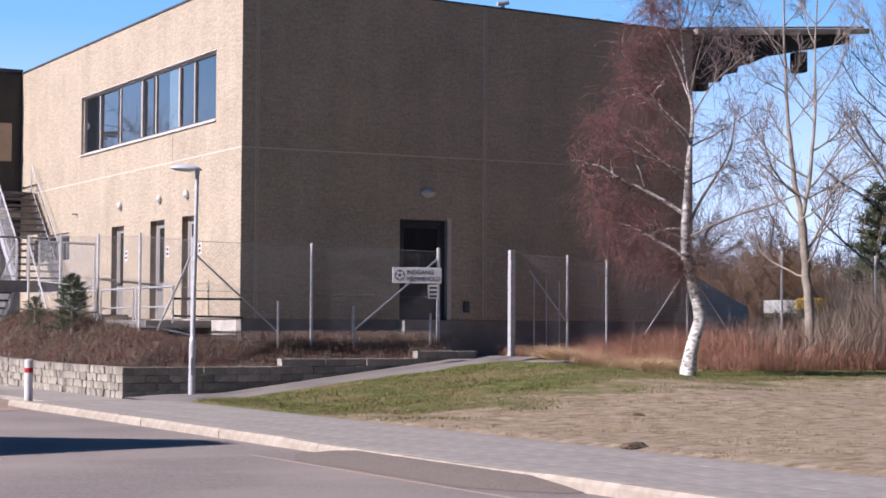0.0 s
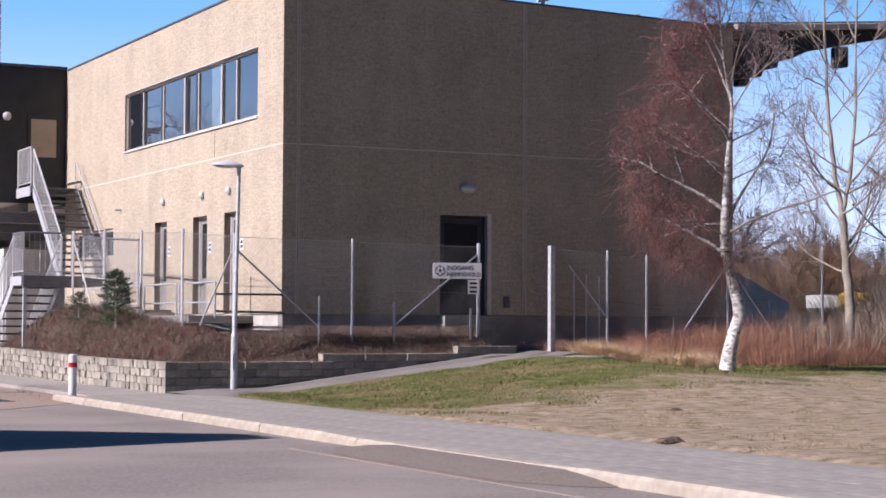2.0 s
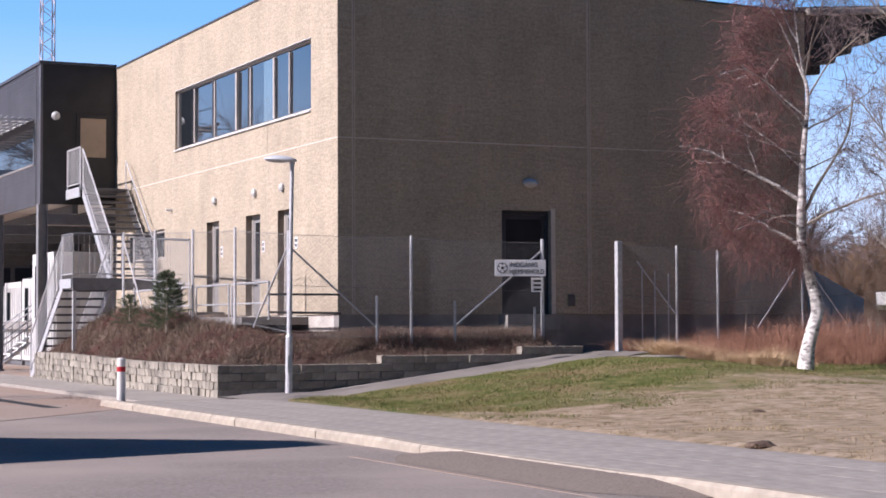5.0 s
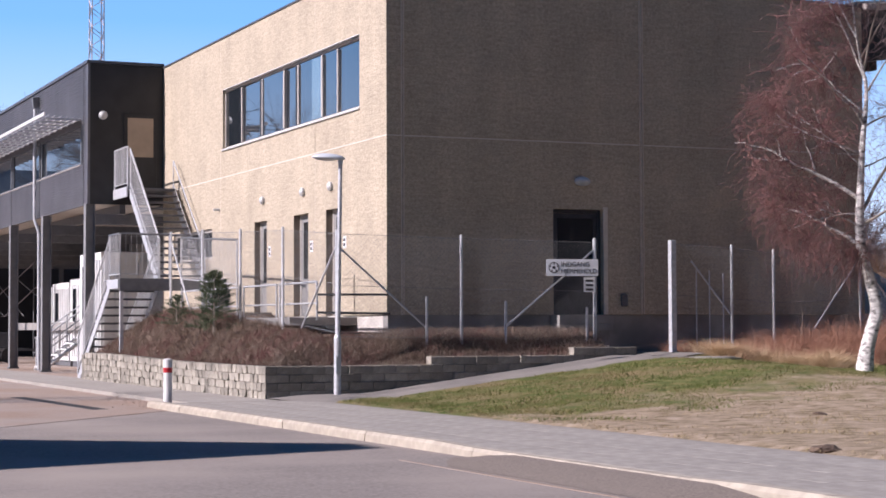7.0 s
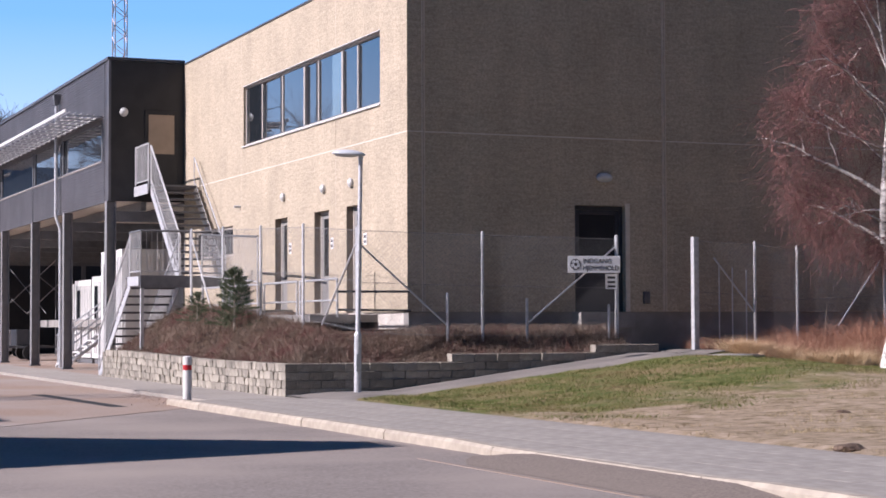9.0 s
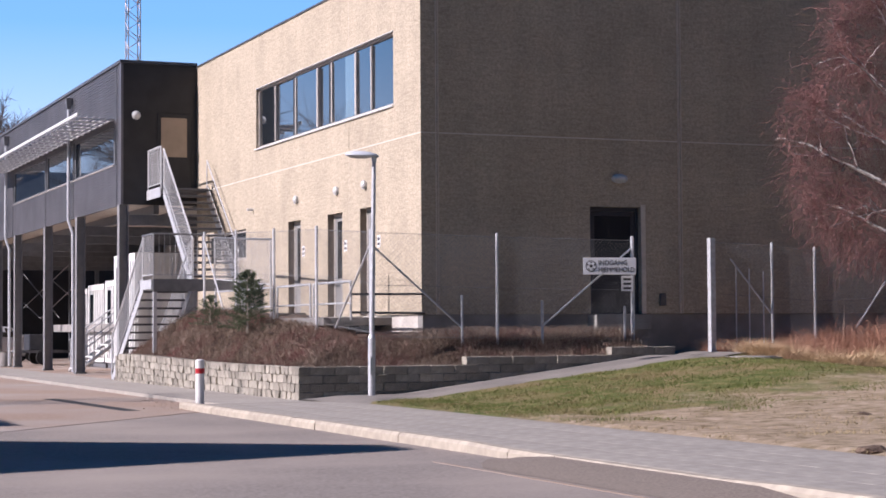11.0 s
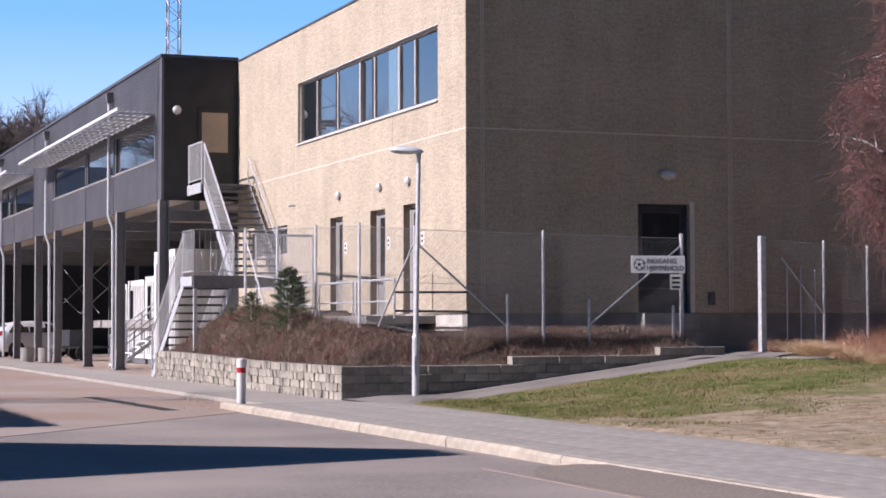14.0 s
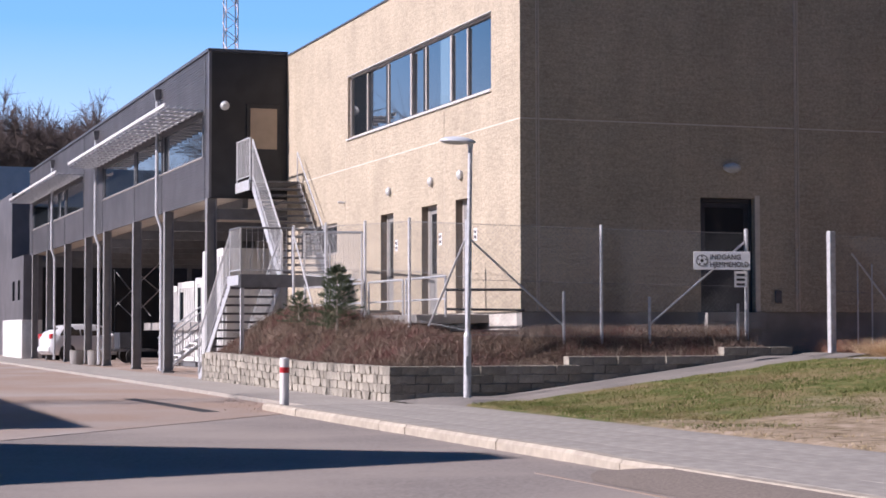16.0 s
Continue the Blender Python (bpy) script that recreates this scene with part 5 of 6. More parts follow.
def birch(at):
    b = thing("birch_tree", "bare white-barked birch with drooping red-brown twigs", "tree", at)
    trunk = [(-0.06, 0.0, -0.15), (0.0, 0.0, 0.35), (0.10, 0.02, 0.75), (0.19, 0.05, 1.10), (0.09, 0.08, 1.6), (-0.04, 0.06, 2.1), (-0.10, 0.0, 2.6), (-0.05, -0.05, 3.9), (0.05, 0.0, 5.0), (-0.05, 0.03, 5.6), (-0.15, 0.05, 6.4), (-0.25, 0.1, 8.2), (-0.3, 0.1, 9.6)]
    fine = smooth_line([VR * a + VD * c + Vector((0, 0, z)) for a, c, z in trunk])
    rad = lambda z: max(0.010, 0.142 * (1 - max(0, z) / 7.2) ** 1.15 if z < 6.4 else 0.018) + 0.07 * max(0, 0.4 - z)
    limbs_mesh("trunk", [(a, c, rad(a.z), rad(c.z), 0) for a, c in zip(fine, fine[1:])], M["birch_bark"], b)
    spec = dict(seg=[9, 6], wobble=[0.085, 0.17], lift=[0.0, 0.02], kids=[1, 0], bare=[0.35, 0.1], angle=[(0.4, 1.0), (0, 0)], ratio=[(0.25, 0.55), (0, 0)], thin=0.005)
    mains = [(2.30, -1, 0.55, 1.5, 0.045), (2.55, -0.8, 0.35, 1.2, 0.022), (3.0, -1, 0.70, 1.95, 0.046), (2.75, -0.9, 0.10, 1.5, 0.024), (2.6, 0.85, 0.50, 2.3, 0.032), (2.9, 0.75, 1.05, 2.3, 0.038),
             (3.5, -0.8, 0.9, 1.6, 0.026), (3.9, -0.9, 0.35, 1.5, 0.03), (3.7, 0.9, 0.35, 1.9, 0.026), (4.3, 0.9, 0.7, 1.6, 0.03), (4.4, -0.7, 1.3, 2.0, 0.036),
             (4.7, -0.7, 0.9, 1.7, 0.035), (5.0, 0.6, 0.9, 1.6, 0.03), (5.1, -0.4, 1.5, 2.2, 0.04), (5.4, 0.5, 1.5, 2.2, 0.036), (5.6, 0.45, 1.1, 1.7, 0.03), (6.0, -0.5, 1.0, 1.6, 0.03), (6.4, 0.5, 1.4, 1.5, 0.022),
             (6.7, 0.4, 1.2, 1.4, 0.022), (7.2, -0.4, 1.1, 1.3, 0.02)]
    left, right = [q for q in fine if q.z > 2.0], [q for q in fine if q.z > 2.0]
    for z, side, up, length, r in mains:
        k = min(range(len(fine)), key=lambda i: abs(fine[i].z - z))
        d = (VR * side + VD * rng.uniform(-0.5, 0.5) + Vector((0, 0, up))).normalized()
        limb = []
        grow(limb, fine[k], d, length, r if z < 3.3 else r * 0.68, 0, spec)
        limbs_mesh("limb", limb, M["birch_bark"] if side < 0 else M["bark"], b)
        (left if side < 0 else right).extend(q[1] for q in limb)
    # fine hanging twigs: sprays with gaps between them, thick on one side of the crown and thin on the other
    reach = [(1.6, 1.0), (2.4, 1.75), (3.4, 2.25), (4.4, 2.6), (4.9, 2.15), (5.4, 1.6), (6.2, 1.25), (7.0, 1.0), (8.0, 0.8), (9.4, 0.3)]
    sides = {"red": [], "grey": []}
    for n in range(980):
        z = rng.uniform(1.8, 9.0)
        k = next(i for i in range(1, len(reach)) if reach[i][0] >= z)
        (za, ra), (zb, rb) = reach[k - 1], reach[k]
        ex = ra + (rb - ra) * (z - za) / (zb - za)
        thick_side = rng.uniform() < (0.64 if z < 6.8 else 0.5)
        a = -ex * rng.uniform(0.02, 1.0) ** 0.75 if thick_side else min(ex, 1.5) * rng.uniform(0.05, 1.0)
        c = rng.normal(0, 0.34 * ex)
        if noise.noise((a * 1.5, c * 1.2, z * 1.3)) < rng.uniform(-0.75, 0.20):
            continue
        goal = VR * a + VD * c + Vector((0, 0, z))
        nodes = left if thick_side else right
        p = min(nodes, key=lambda q: (q - goal).length + 0.8 * max(0, q.z - goal.z))
        out = goal - p
        mid = p.lerp(goal, 0.5) + Vector((0, 0, 0.16 * out.length)) + Vector(rng.normal(0, 0.10, 3))
        pts = [p, p.lerp(mid, 0.5) + Vector(rng.normal(0, 0.04, 3)), mid, mid.lerp(goal, 0.5) + Vector(rng.normal(0, 0.05, 3)), goal]
        twigs = sides["red" if thick_side else "grey"]
        for i in range(4):
            twigs.append((pts[i], pts[i + 1], 0.0075 - 0.0014 * i, 0.0061 - 0.0014 * i, 1))
        for _ in range(13 if thick_side else 8):
            i = int(rng.integers(0, 4))
            q = pts[i].lerp(pts[i + 1], rng.uniform())
            d = (out.normalized() * 0.35 + Vector(rng.normal(0, 0.6, 3))).normalized()
            l = rng.uniform(0.18, 0.85)
            r = rng.uniform(0.0022, 0.0034)
            for _ in range(5):
                d = (d + Vector((0, 0, -0.24)) + Vector(rng.normal(0, 0.24, 3))).normalized()
                e = q + d * l / 5
                twigs.append((q, e, r, r * 0.85, 3))
                q = e
    tagged(limbs_mesh("twigs", sides["red"], M["twig_red"], b), "red-brown hanging twigs", kind="stuff")
    tagged(limbs_mesh("twigs", sides["grey"], M["twig_mauve"], b), "thin mauve-grey twigs", kind="stuff")


birch((7.07, -5.42, ground_z(7.07, -5.42)))


def bare_tree(at, height, material, twig, name="bare_tree", label="slender bare grey tree with upright limbs", lean=(0, 0), start=0.35, mains=12, reach=0.30, thick=0.105, side=0.0):
    b = thing(name, label, "tree", at)
    rows = []
    p = Vector((0, 0, -0.15))
    d = Vector((lean[0], lean[1], 1)).normalized()
    n = 16
    stem = [p]
    for i in range(n):
        d = (d + Vector(rng.normal(0, 0.035, 3)) * Vector((1, 1, 0.2))).normalized()
        q = p + d * (height / n)
        rows.append((p, q, thick * (1 - 0.9 * i / n), thick * (1 - 0.9 * (i + 1) / n), 0))
        p = q
        stem.append(q)
    limbs_mesh("trunk", rows, material, b)
    spec = dict(seg=[7, 6, 5], wobble=[0.10, 0.13, 0.13], lift=[0.10, 0.06, 0.02], kids=[2, 2, 0], bare=[0.2, 0.1, 0], angle=[(0.35, 0.9), (0.3, 0.8), (0, 0)],
                ratio=[(0.3, 0.6), (0.35, 0.7), (0, 0)], thin=0.0042)
    limbs = []
    for k in range(mains):
        t = start + (0.97 - start) * k / mains
        i = int(t * n)
        a = 2.4 * k + rng.uniform(-0.4, 0.4)
        d = Vector((math.cos(a) + side * VR.x, math.sin(a) + side * VR.y, rng.uniform(0.7, 1.3))).normalized()
        grow(limbs, stem[i], d, height * reach * (1.15 - 0.6 * t), max(0.012, thick * 0.5 * (1 - t) + 0.01), 0, spec)
    limbs_mesh("limbs", [q for q in limbs if q[2] > 0.011], material, b)
    tagged(limbs_mesh("twigs", [q for q in limbs if q[2] <= 0.011], twig, b), "fine grey twigs", kind="stuff")


def forked_tree(at):
    b = thing("bare_tree", "bare pale grey tree forking into upright stems", "tree", at)
    lines = [[(0, 0, -0.15), (-0.04, 0, 1.2), (-0.12, 0.02, 2.3), (-0.2, 0, 3.3)], [(-0.2, 0, 3.3), (-0.38, 0.05, 4.4), (-0.5, 0.1, 5.6), (-0.55, 0.1, 7.6), (-0.6, 0.1, 9.4)],
             [(-0.2, 0, 3.3), (-0.02, -0.05, 4.2), (0.08, -0.1, 5.4), (0.12, 0, 7.2), (0.2, 0, 9.0)]]
    radii = [(0.125, 0.085), (0.068, 0.014), (0.055, 0.012)]
    nodes = []
    for line, (ra, rb) in zip(lines, radii):
        pt = [VR * a + VD * c + Vector((0, 0, z)) for a, c, z in line]
        rows, k = [], len(pt) - 1
        prev, total = pt[0], k * 4
        for i in range(1, total + 1):
            s = i / 4
            q = pt[min(k - 1, int(s - 1e-6))].lerp(pt[min(k, int(s - 1e-6) + 1)], s - int(s - 1e-6)) + Vector(rng.normal(0, 0.012, 3))
            rows.append((prev, q, ra + (rb - ra) * (i - 1) / total, ra + (rb - ra) * i / total, 0))
            prev = q
            nodes.append(q)
        limbs_mesh("trunk" if ra > 0.1 else "stem", rows, M["bark"], b)
    spec = dict(seg=[8, 6, 5], wobble=[0.10, 0.12, 0.12], lift=[0.09, 0.05, 0.02], kids=[2, 1, 0], bare=[0.15, 0.1, 0], angle=[(0.3, 0.9), (0.3, 0.8), (0, 0)],
                ratio=[(0.3, 0.65), (0.4, 0.8), (0, 0)], thin=0.004)
    twigs = []
    for n in range(30):
        z = 2.0 + 6.6 * (n / 30)
        near = [q for q in nodes if abs(q.z - z) < 0.35] or nodes
        p = near[int(rng.integers(len(near)))]
        side = -1 if n % 2 else 1
        d = (VR * side * rng.uniform(0.5, 1.0) + VD * rng.normal(0, 0.6) + Vector((0, 0, rng.uniform(0.25, 0.9)))).normalized()
        limb = []
        grow(limb, p, d, (2.1 if z < 4.5 else 1.5) * rng.uniform(0.7, 1.1), 0.028 if z < 5 else 0.018, 0, spec)
        limbs_mesh("limb", [q for q in limb if q[4] == 0], M["bark"], b)
        twigs += [q for q in limb if q[4] > 0]
    tagged(limbs_mesh("twigs", twigs, M["twig_grey"], b), "fine grey twigs", kind="stuff")


forked_tree((12.5, -2.4, ground_z(12.5, -2.4)))
bare_tree((17.6, -1.0, ground_z(17.6, -1)), 9.0, M["bark"], M["twig_grey"], label="bare grey tree reaching over the hedge", mains=16, start=0.2, reach=0.42, side=-0.9)
bare_tree((-15.5, 2.0, -0.04), 7.5, M["bark"], M["twig_grey"], label="bare street tree beside the yard entrance", mains=14, start=0.25, reach=0.36)


# ---- hedge, dry grass, turf blades ----
def hedge_spot():
    while True:
        x = rng.uniform(5.75, 24)
        y = rng.uniform(-3.3, -0.3) - (0.5 if x > 9 else 0)
        if noise.noise((x * 0.9, y * 0.9, 2)) > rng.uniform(-0.8, 0.35):
            return x, y, ground_z(x, y) - 0.03, (0.50 + 0.45 * sstep((x - 5.8) / 2.5) + 0.45 * sstep((x - 7.6) / 2.5)) * (0.65 + 0.35 * sstep((y + 3.4) / 1.2)) * (0.85 + 0.4 * noise.noise((x * 1.4, y * 1.4, 8)))


def bush_spot():
    x = rng.normal(15.0, 1.9)
    y = rng.uniform(-3.4, 0.6)
    return x, y, ground_z(x, y) - 0.03, 0.6 + 0.6 * math.exp(-((x - 15.3) / 1.6) ** 2)


def straw_spot():
    while True:
        x = 5.7 + 2.3 * rng.uniform() ** 1.1
        y = -3.50 - 0.15 * (x > 9) + 0.9 * max(0, 1 - (x - 5.7) / 1.5) + rng.normal(0, 0.30)
        if noise.noise((x * 1.1, y * 0.8, 7)) > rng.uniform(-0.45, 0.35):
            return x, y, ground_z(x, y) - 0.02, 0.45 + 1.1 * abs(noise.noise((x * 1.7, y * 1.7, 3)))


blades("hedge", 36000, hedge_spot, 0.70, 0.007, 1.05, M["shrub"], "low hedge of rust-brown leafless stems", "hedge")
leaves("hedge_leaves", 40000, lambda: (lambda s: (s[0], s[1], s[2] + rng.uniform(0.05, 0.66) * s[3], 1.0))(hedge_spot()), 0.015, M["shrub"], "rust-brown dry leaves on the hedge", "hedge leaves")
blades("bare_shrub", 8000, bush_spot, 1.75, 0.018, 0.6, M["shrub_bare"], "tangled grey-brown bare shrub", "shrub")
blades("dry_grass", 17000, straw_spot, 0.33, 0.009, 1.6, M["straw"], "tall dry straw-coloured grass before the hedge", "dry grass")


def turf_spot():
    while True:
        x, y = rng.uniform(-2.5, 17), rng.uniform(-11.5, -2.5)
        if x < 5.6 and y > PATH_EDGE(x) - 0.05:
            continue
        f = -0.32 * y + 0.10 * x - 3.0 + 2.6 * 0.5 * noise.noise((x * 0.6, y * 1.1, 0))
        if f < rng.normal(0.0, 0.25):
            return x, y, ground_z(x, y) - 0.01, 1.0


def dry_spot():
    while True:
        x, y = rng.uniform(-2.6, 14), rng.uniform(-20, -5)
        if noise.noise((x * 0.7, y * 1.3, 4)) > rng.uniform(-0.3, 0.6):
            return x, y, ground_z(x, y) - 0.01, 1.0


blades("grass", 52000, turf_spot, 0.042, 0.010, 1.0, M["blade"], "short green grass of the lawn", "grass")
blades("dry_turf", 26000, dry_spot, 0.032, 0.010, 1.3, M["blade_dry"], "thin dry grass on bare earth", "dry turf")
drain = thing("drain_channel", "dark steel drain channel across the yard entrance", "drain", (0, 0, -0.057))
bm = box_bm(bmesh.new(), (-0.14, -3.0, -0.1), (0.14, 3.0, 0.006), 0.004)
bmesh.ops.transform(bm, matrix=pose(-6.3, 0.0, 0, 0, 0, 2), verts=bm.verts)
part("grate", bm, M["tyre"], drain)
slab = thing("manhole_cover", "round grey concrete cover lying in the grass", "manhole cover", (4.75, -4.0, ground_z(4.75, -4.0) + 0.01))
part("ring", tube_bm(bmesh.new(), (0, 0, -0.1), (0, 0, 0.025), 0.52, 0.51, sides=28), M["kerb"], slab)
part("lid", tube_bm(bmesh.new(), (0, 0, 0.026), (0, 0, 0.04), 0.42, 0.41, sides=28), M["plinth"], slab)
for x, y, s in ((-2.45, -17.6, 0.16), (-2.2, -17.3, 0.07), (1.2, -12.3, 0.10)):
    st = thing("clod", "small dark clod of earth on the bare ground", "clod", (x, y, ground_z(x, y)))
    bm = bmesh.new()
    bmesh.ops.create_icosphere(bm, subdivisions=2, radius=s)
    for v in bm.verts:
        v.co *= 1 + 0.35 * noise.noise(v.co * 9)
        v.co.z *= 0.35
    part("lump", bm, M["soil"], st)


def crumb_spot():
    y = rng.uniform(-3.2, 2.6)
    return -5.25 + 0.10 * (y + 2.8) + rng.normal(0, 0.22), y, -0.045, rng.uniform(0.5, 1.6)


leaves("gravel_crumbs", 500, crumb_spot, 0.012, M["forecourt"], "loose reddish gravel crumbs by the bollard", "gravel")


# ---- yard things behind ----
def parked_car(at, turn):
    c = thing("parked_car", "white hatchback parked under the annex", "car", at, turn=turn)
    # stations along the car: x, sill, waist and roof heights, half widths at waist and roof
    stations = [(-2.02, 0.42, 0.80, 0.86, 0.62, 0.55), (-1.96, 0.28, 0.92, 1.02, 0.76, 0.62), (-1.80, 0.22, 0.98, 1.20, 0.83, 0.62), (-1.45, 0.20, 0.98, 1.43, 0.86, 0.60), (-0.9, 0.20, 0.96, 1.50, 0.87, 0.61),
                (-0.2, 0.20, 0.95, 1.52, 0.87, 0.61), (0.35, 0.20, 0.95, 1.45, 0.87, 0.59), (0.8, 0.20, 0.95, 1.22, 0.87, 0.60), (1.15, 0.20, 0.93, 1.00, 0.86, 0.66), (1.6, 0.22, 0.84, 0.90, 0.84, 0.64),
                (1.9, 0.26, 0.72, 0.78, 0.76, 0.55), (2.03, 0.38, 0.60, 0.64, 0.60, 0.45)]
    bm = bmesh.new()
    rings = []
    for x, lo, mid, top, hw, hr in stations:
        half = [(hw * 0.92, lo), (hw, lo + 0.12), (hw, (lo + mid) / 2 + 0.06), (hw * 0.97, mid), (hr + 0.03, top - 0.06), (hr * 0.7, top)]
        rings.append([bm.verts.new((x, y, z)) for y, z in half] + [bm.verts.new((x, -y, z)) for y, z in half[::-1]])
    for p, q in zip(rings, rings[1:]):
        for i in range(12):
            bm.faces.new((p[i], p[(i + 1) % 12], q[(i + 1) % 12], q[i]))
    bm.faces.new(rings[0]), bm.faces.new(rings[-1][::-1])
    bmesh.ops.recalc_face_normals(bm, faces=bm.faces)
    part("body", bm, M["car"], c, smooth=True)

    def pane(name, pts, thick, label=""):
        g = bmesh.new()
        face = g.faces.new([g.verts.new(p) for p in pts])
        r = bmesh.ops.extrude_face_region(g, geom=[face])
        bmesh.ops.translate(g, vec=thick, verts=[e for e in r["geom"] if isinstance(e, bmesh.types.BMVert)])
        bmesh.ops.recalc_face_normals(g, faces=g.faces)
        part(name, g, M["glass"], c, label)

    for s in (-1, 1):
        side = lambda x, z: (x, s * (0.862 - 0.225 * max(0, z - 0.97) / 0.45), z)
        pane("side_window", [side(-1.62, 1.02), side(-1.35, 1.36), side(-0.72, 1.43), side(-0.72, 1.02)], (0, -s * 0.03, 0))
        pane("side_window", [side(-0.66, 1.02), side(-0.66, 1.43), side(-0.1, 1.44), side(0.28, 1.38), side(0.86, 1.02)], (0, -s * 0.03, 0))
        for x in (-1.27, 1.25):
            part("wheel_arch", tube_bm(bmesh.new(), (x, s * 0.70, 0.31), (x, s * 0.874, 0.31), 0.36, sides=24), M["clad_dark"], c)
            wh = part("wheel", tube_bm(bmesh.new(), (x, s * 0.69, 0.31), (x, s * 0.88, 0.31), 0.31, sides=24), M["tyre"], c)
            part("rim", tube_bm(bmesh.new(), (x, s * 0.875, 0.31), (x, s * 0.892, 0.31), 0.21, 0.19, sides=20), M["galv"], wh)
        box_part("tail_light", (-1.99, s * 0.66 - 0.10, 0.86), (-1.72, s * 0.66 + 0.165, 1.10), M["red"], c, "red tail light", bevel=0.04)
        box_part("door_mirror", (0.62, s * 0.93 - 0.08, 0.98), (0.76, s * 0.93 + 0.08, 1.10), M["car"], c, bevel=0.03)
    pane("rear_window", [(-1.90, -0.55, 1.06), (-1.90, 0.55, 1.06), (-1.60, 0.50, 1.36), (-1.60, -0.50, 1.36)], (0.03, 0, -0.02))
    pane("windscreen", [(1.13, -0.6, 1.04), (1.13, 0.6, 1.04), (0.45, 0.52, 1.43), (0.45, -0.52, 1.43)], (-0.03, 0, -0.02))
    box_part("bumper", (-2.06, -0.70, 0.34), (-1.95, 0.70, 0.56), M["car"], c, bevel=0.04)


parked_car((-0.30, 48.5, -0.035), 12)
for x, y in ((-2.62, 36.0), (-2.08, 35.4)):
    pl = thing("concrete_tub", "round concrete tub standing by the columns", "planter", (x, y, -0.035))
    bm = tube_bm(bmesh.new(), (0, 0, 0), (0, 0, 0.52), 0.24, 0.26, sides=24)
    part("tub", bm, M["plinth"], pl)
    part("soil", tube_bm(bmesh.new(), (0, 0, 0.521), (0, 0, 0.53), 0.22, sides=24), M["soil"], pl)
tr = thing("trailer", "small dark trailer with box under the annex", "trailer", (-0.4, 38.5, -0.035))
box_part("bed", (-0.9, -0.7, 0.45), (0.9, 0.7, 0.55), M["steel_dark"], tr)
box_part("box", (-0.4, -0.6, 0.553), (0.45, 0.6, 1.15), M["door_dark"], tr, bevel=0.03)
for s in (-0.78, 0.78):
    part("wheel", tube_bm(bmesh.new(), (0.1, s - 0.07, 0.28), (0.1, s + 0.07, 0.28), 0.28, sides=18), M["tyre"], tr)
part("drawbar", tube_bm(bmesh.new(), (0.88, 0, 0.5), (2.0, 0, 0.42), 0.04), M["steel_dark"], tr)
boat = thing("covered_boat", "white boat on a stand, half covered with yellow tarpaulin", "boat", (30.4, 20.0, 1.15), turn=-42)
boat.scale = (0.85, 0.85, 0.85)
bm = bmesh.new()
secs = [(-1.5, 0.75, 0.9), (-0.5, 0.85, 0.95), (0.6, 0.75, 0.98), (1.7, 0.08, 1.1)]
rr = []
for x, h, t in secs:
    rr.append([bm.verts.new((x, y, z)) for y, z in ((-h, 1.5 + 0.1 * (t - 0.9)), (-h * 0.95, 0.95), (0, 0.75), (h * 0.95, 0.95), (h, 1.5 + 0.1 * (t - 0.9)))])
for a, b in zip(rr, rr[1:]):
    for i in range(4):
        bm.faces.new((a[i], a[i + 1], b[i + 1], b[i]))
    bm.faces.new((a[4], a[0], b[0], b[4]))
bm.faces.new(rr[0])
bmesh.ops.recalc_face_normals(bm, faces=bm.faces)
part("hull", bm, M["white"], boat)
for x in (-1.0, 0.8):
    box_part("stand", (x - 0.06, -0.5, -0.86), (x + 0.06, 0.5, 0.95), M["steel_dark"], boat)
box_part("tarpaulin", (-0.1, -0.95, 0.98), (1.35, 0.95, 1.60), M["yellow"], boat, "bright yellow tarpaulin", bevel=0.10)
st = thing("stand_bank", "dark sloping side of the spectator stand", "stand")
bm = bmesh.new()
pr = [(11.2, 0.3), (11.2, 3.9), (11.7, 3.75), (15.7, 1.9), (15.7, 0.3)]
a = [bm.verts.new((x, 4.0, z)) for x, z in pr]
b = [bm.verts.new((x, 24.0, z)) for x, z in pr]
bm.faces.new(a), bm.faces.new(b[::-1])
for i in range(5):
    bm.faces.new((a[i], b[i], b[(i + 1) % 5], a[(i + 1) % 5]))
bmesh.ops.recalc_face_normals(bm, faces=bm.faces)
part("bank", bm, M["bank"], st)

# ---- far things ----
mast = thing("lattice_mast", "tall slender red and white lattice mast far away", "mast", (51.5, 250, 0))
for sx in (-1, 1):
    for sy in (-1, 1):
        part("leg", tube_bm(bmesh.new(), (sx, sy, 0), (sx * 0.9, sy * 0.9, 75), 0.10, sides=4, caps=False), M["mast"], mast)
bm = bmesh.new()
for k in range(48):
    z, s = 1.5 * k, (1 if k % 2 else -1)
    for q in (-1, 1):
        tube_bm(bm, (s, q, z), (-s, q, z + 1.5), 0.06, sides=3, caps=False)
        tube_bm(bm, (q, s, z), (q, -s, z + 1.5), 0.06, sides=3, caps=False)
part("lattice", bm, M["mast"], mast)
ant = thing("roof_antenna", "thin antenna rod on the annex roof", "antenna", (-0.6, 22, AZ1 + 0.06))
part("rod", pipe_bm(bmesh.new(), [(0, 0, 0), (0, 0, 0.35), (0.7, 0, 0.62)], 0.03), M["galv"], ant)

blue = thing("blue_roofed_hall", "low hall with pale blue metal roof beyond the annex", "building", (-6.0, 95, 0))
box_part("wall", (-30, 0, -0.2), (12, 20, 9.5), M["clad_dark"], blue)
box_part("roof", (-31, -1, 9.51), (13, 21, 12.1), M["blue_roof"], blue)


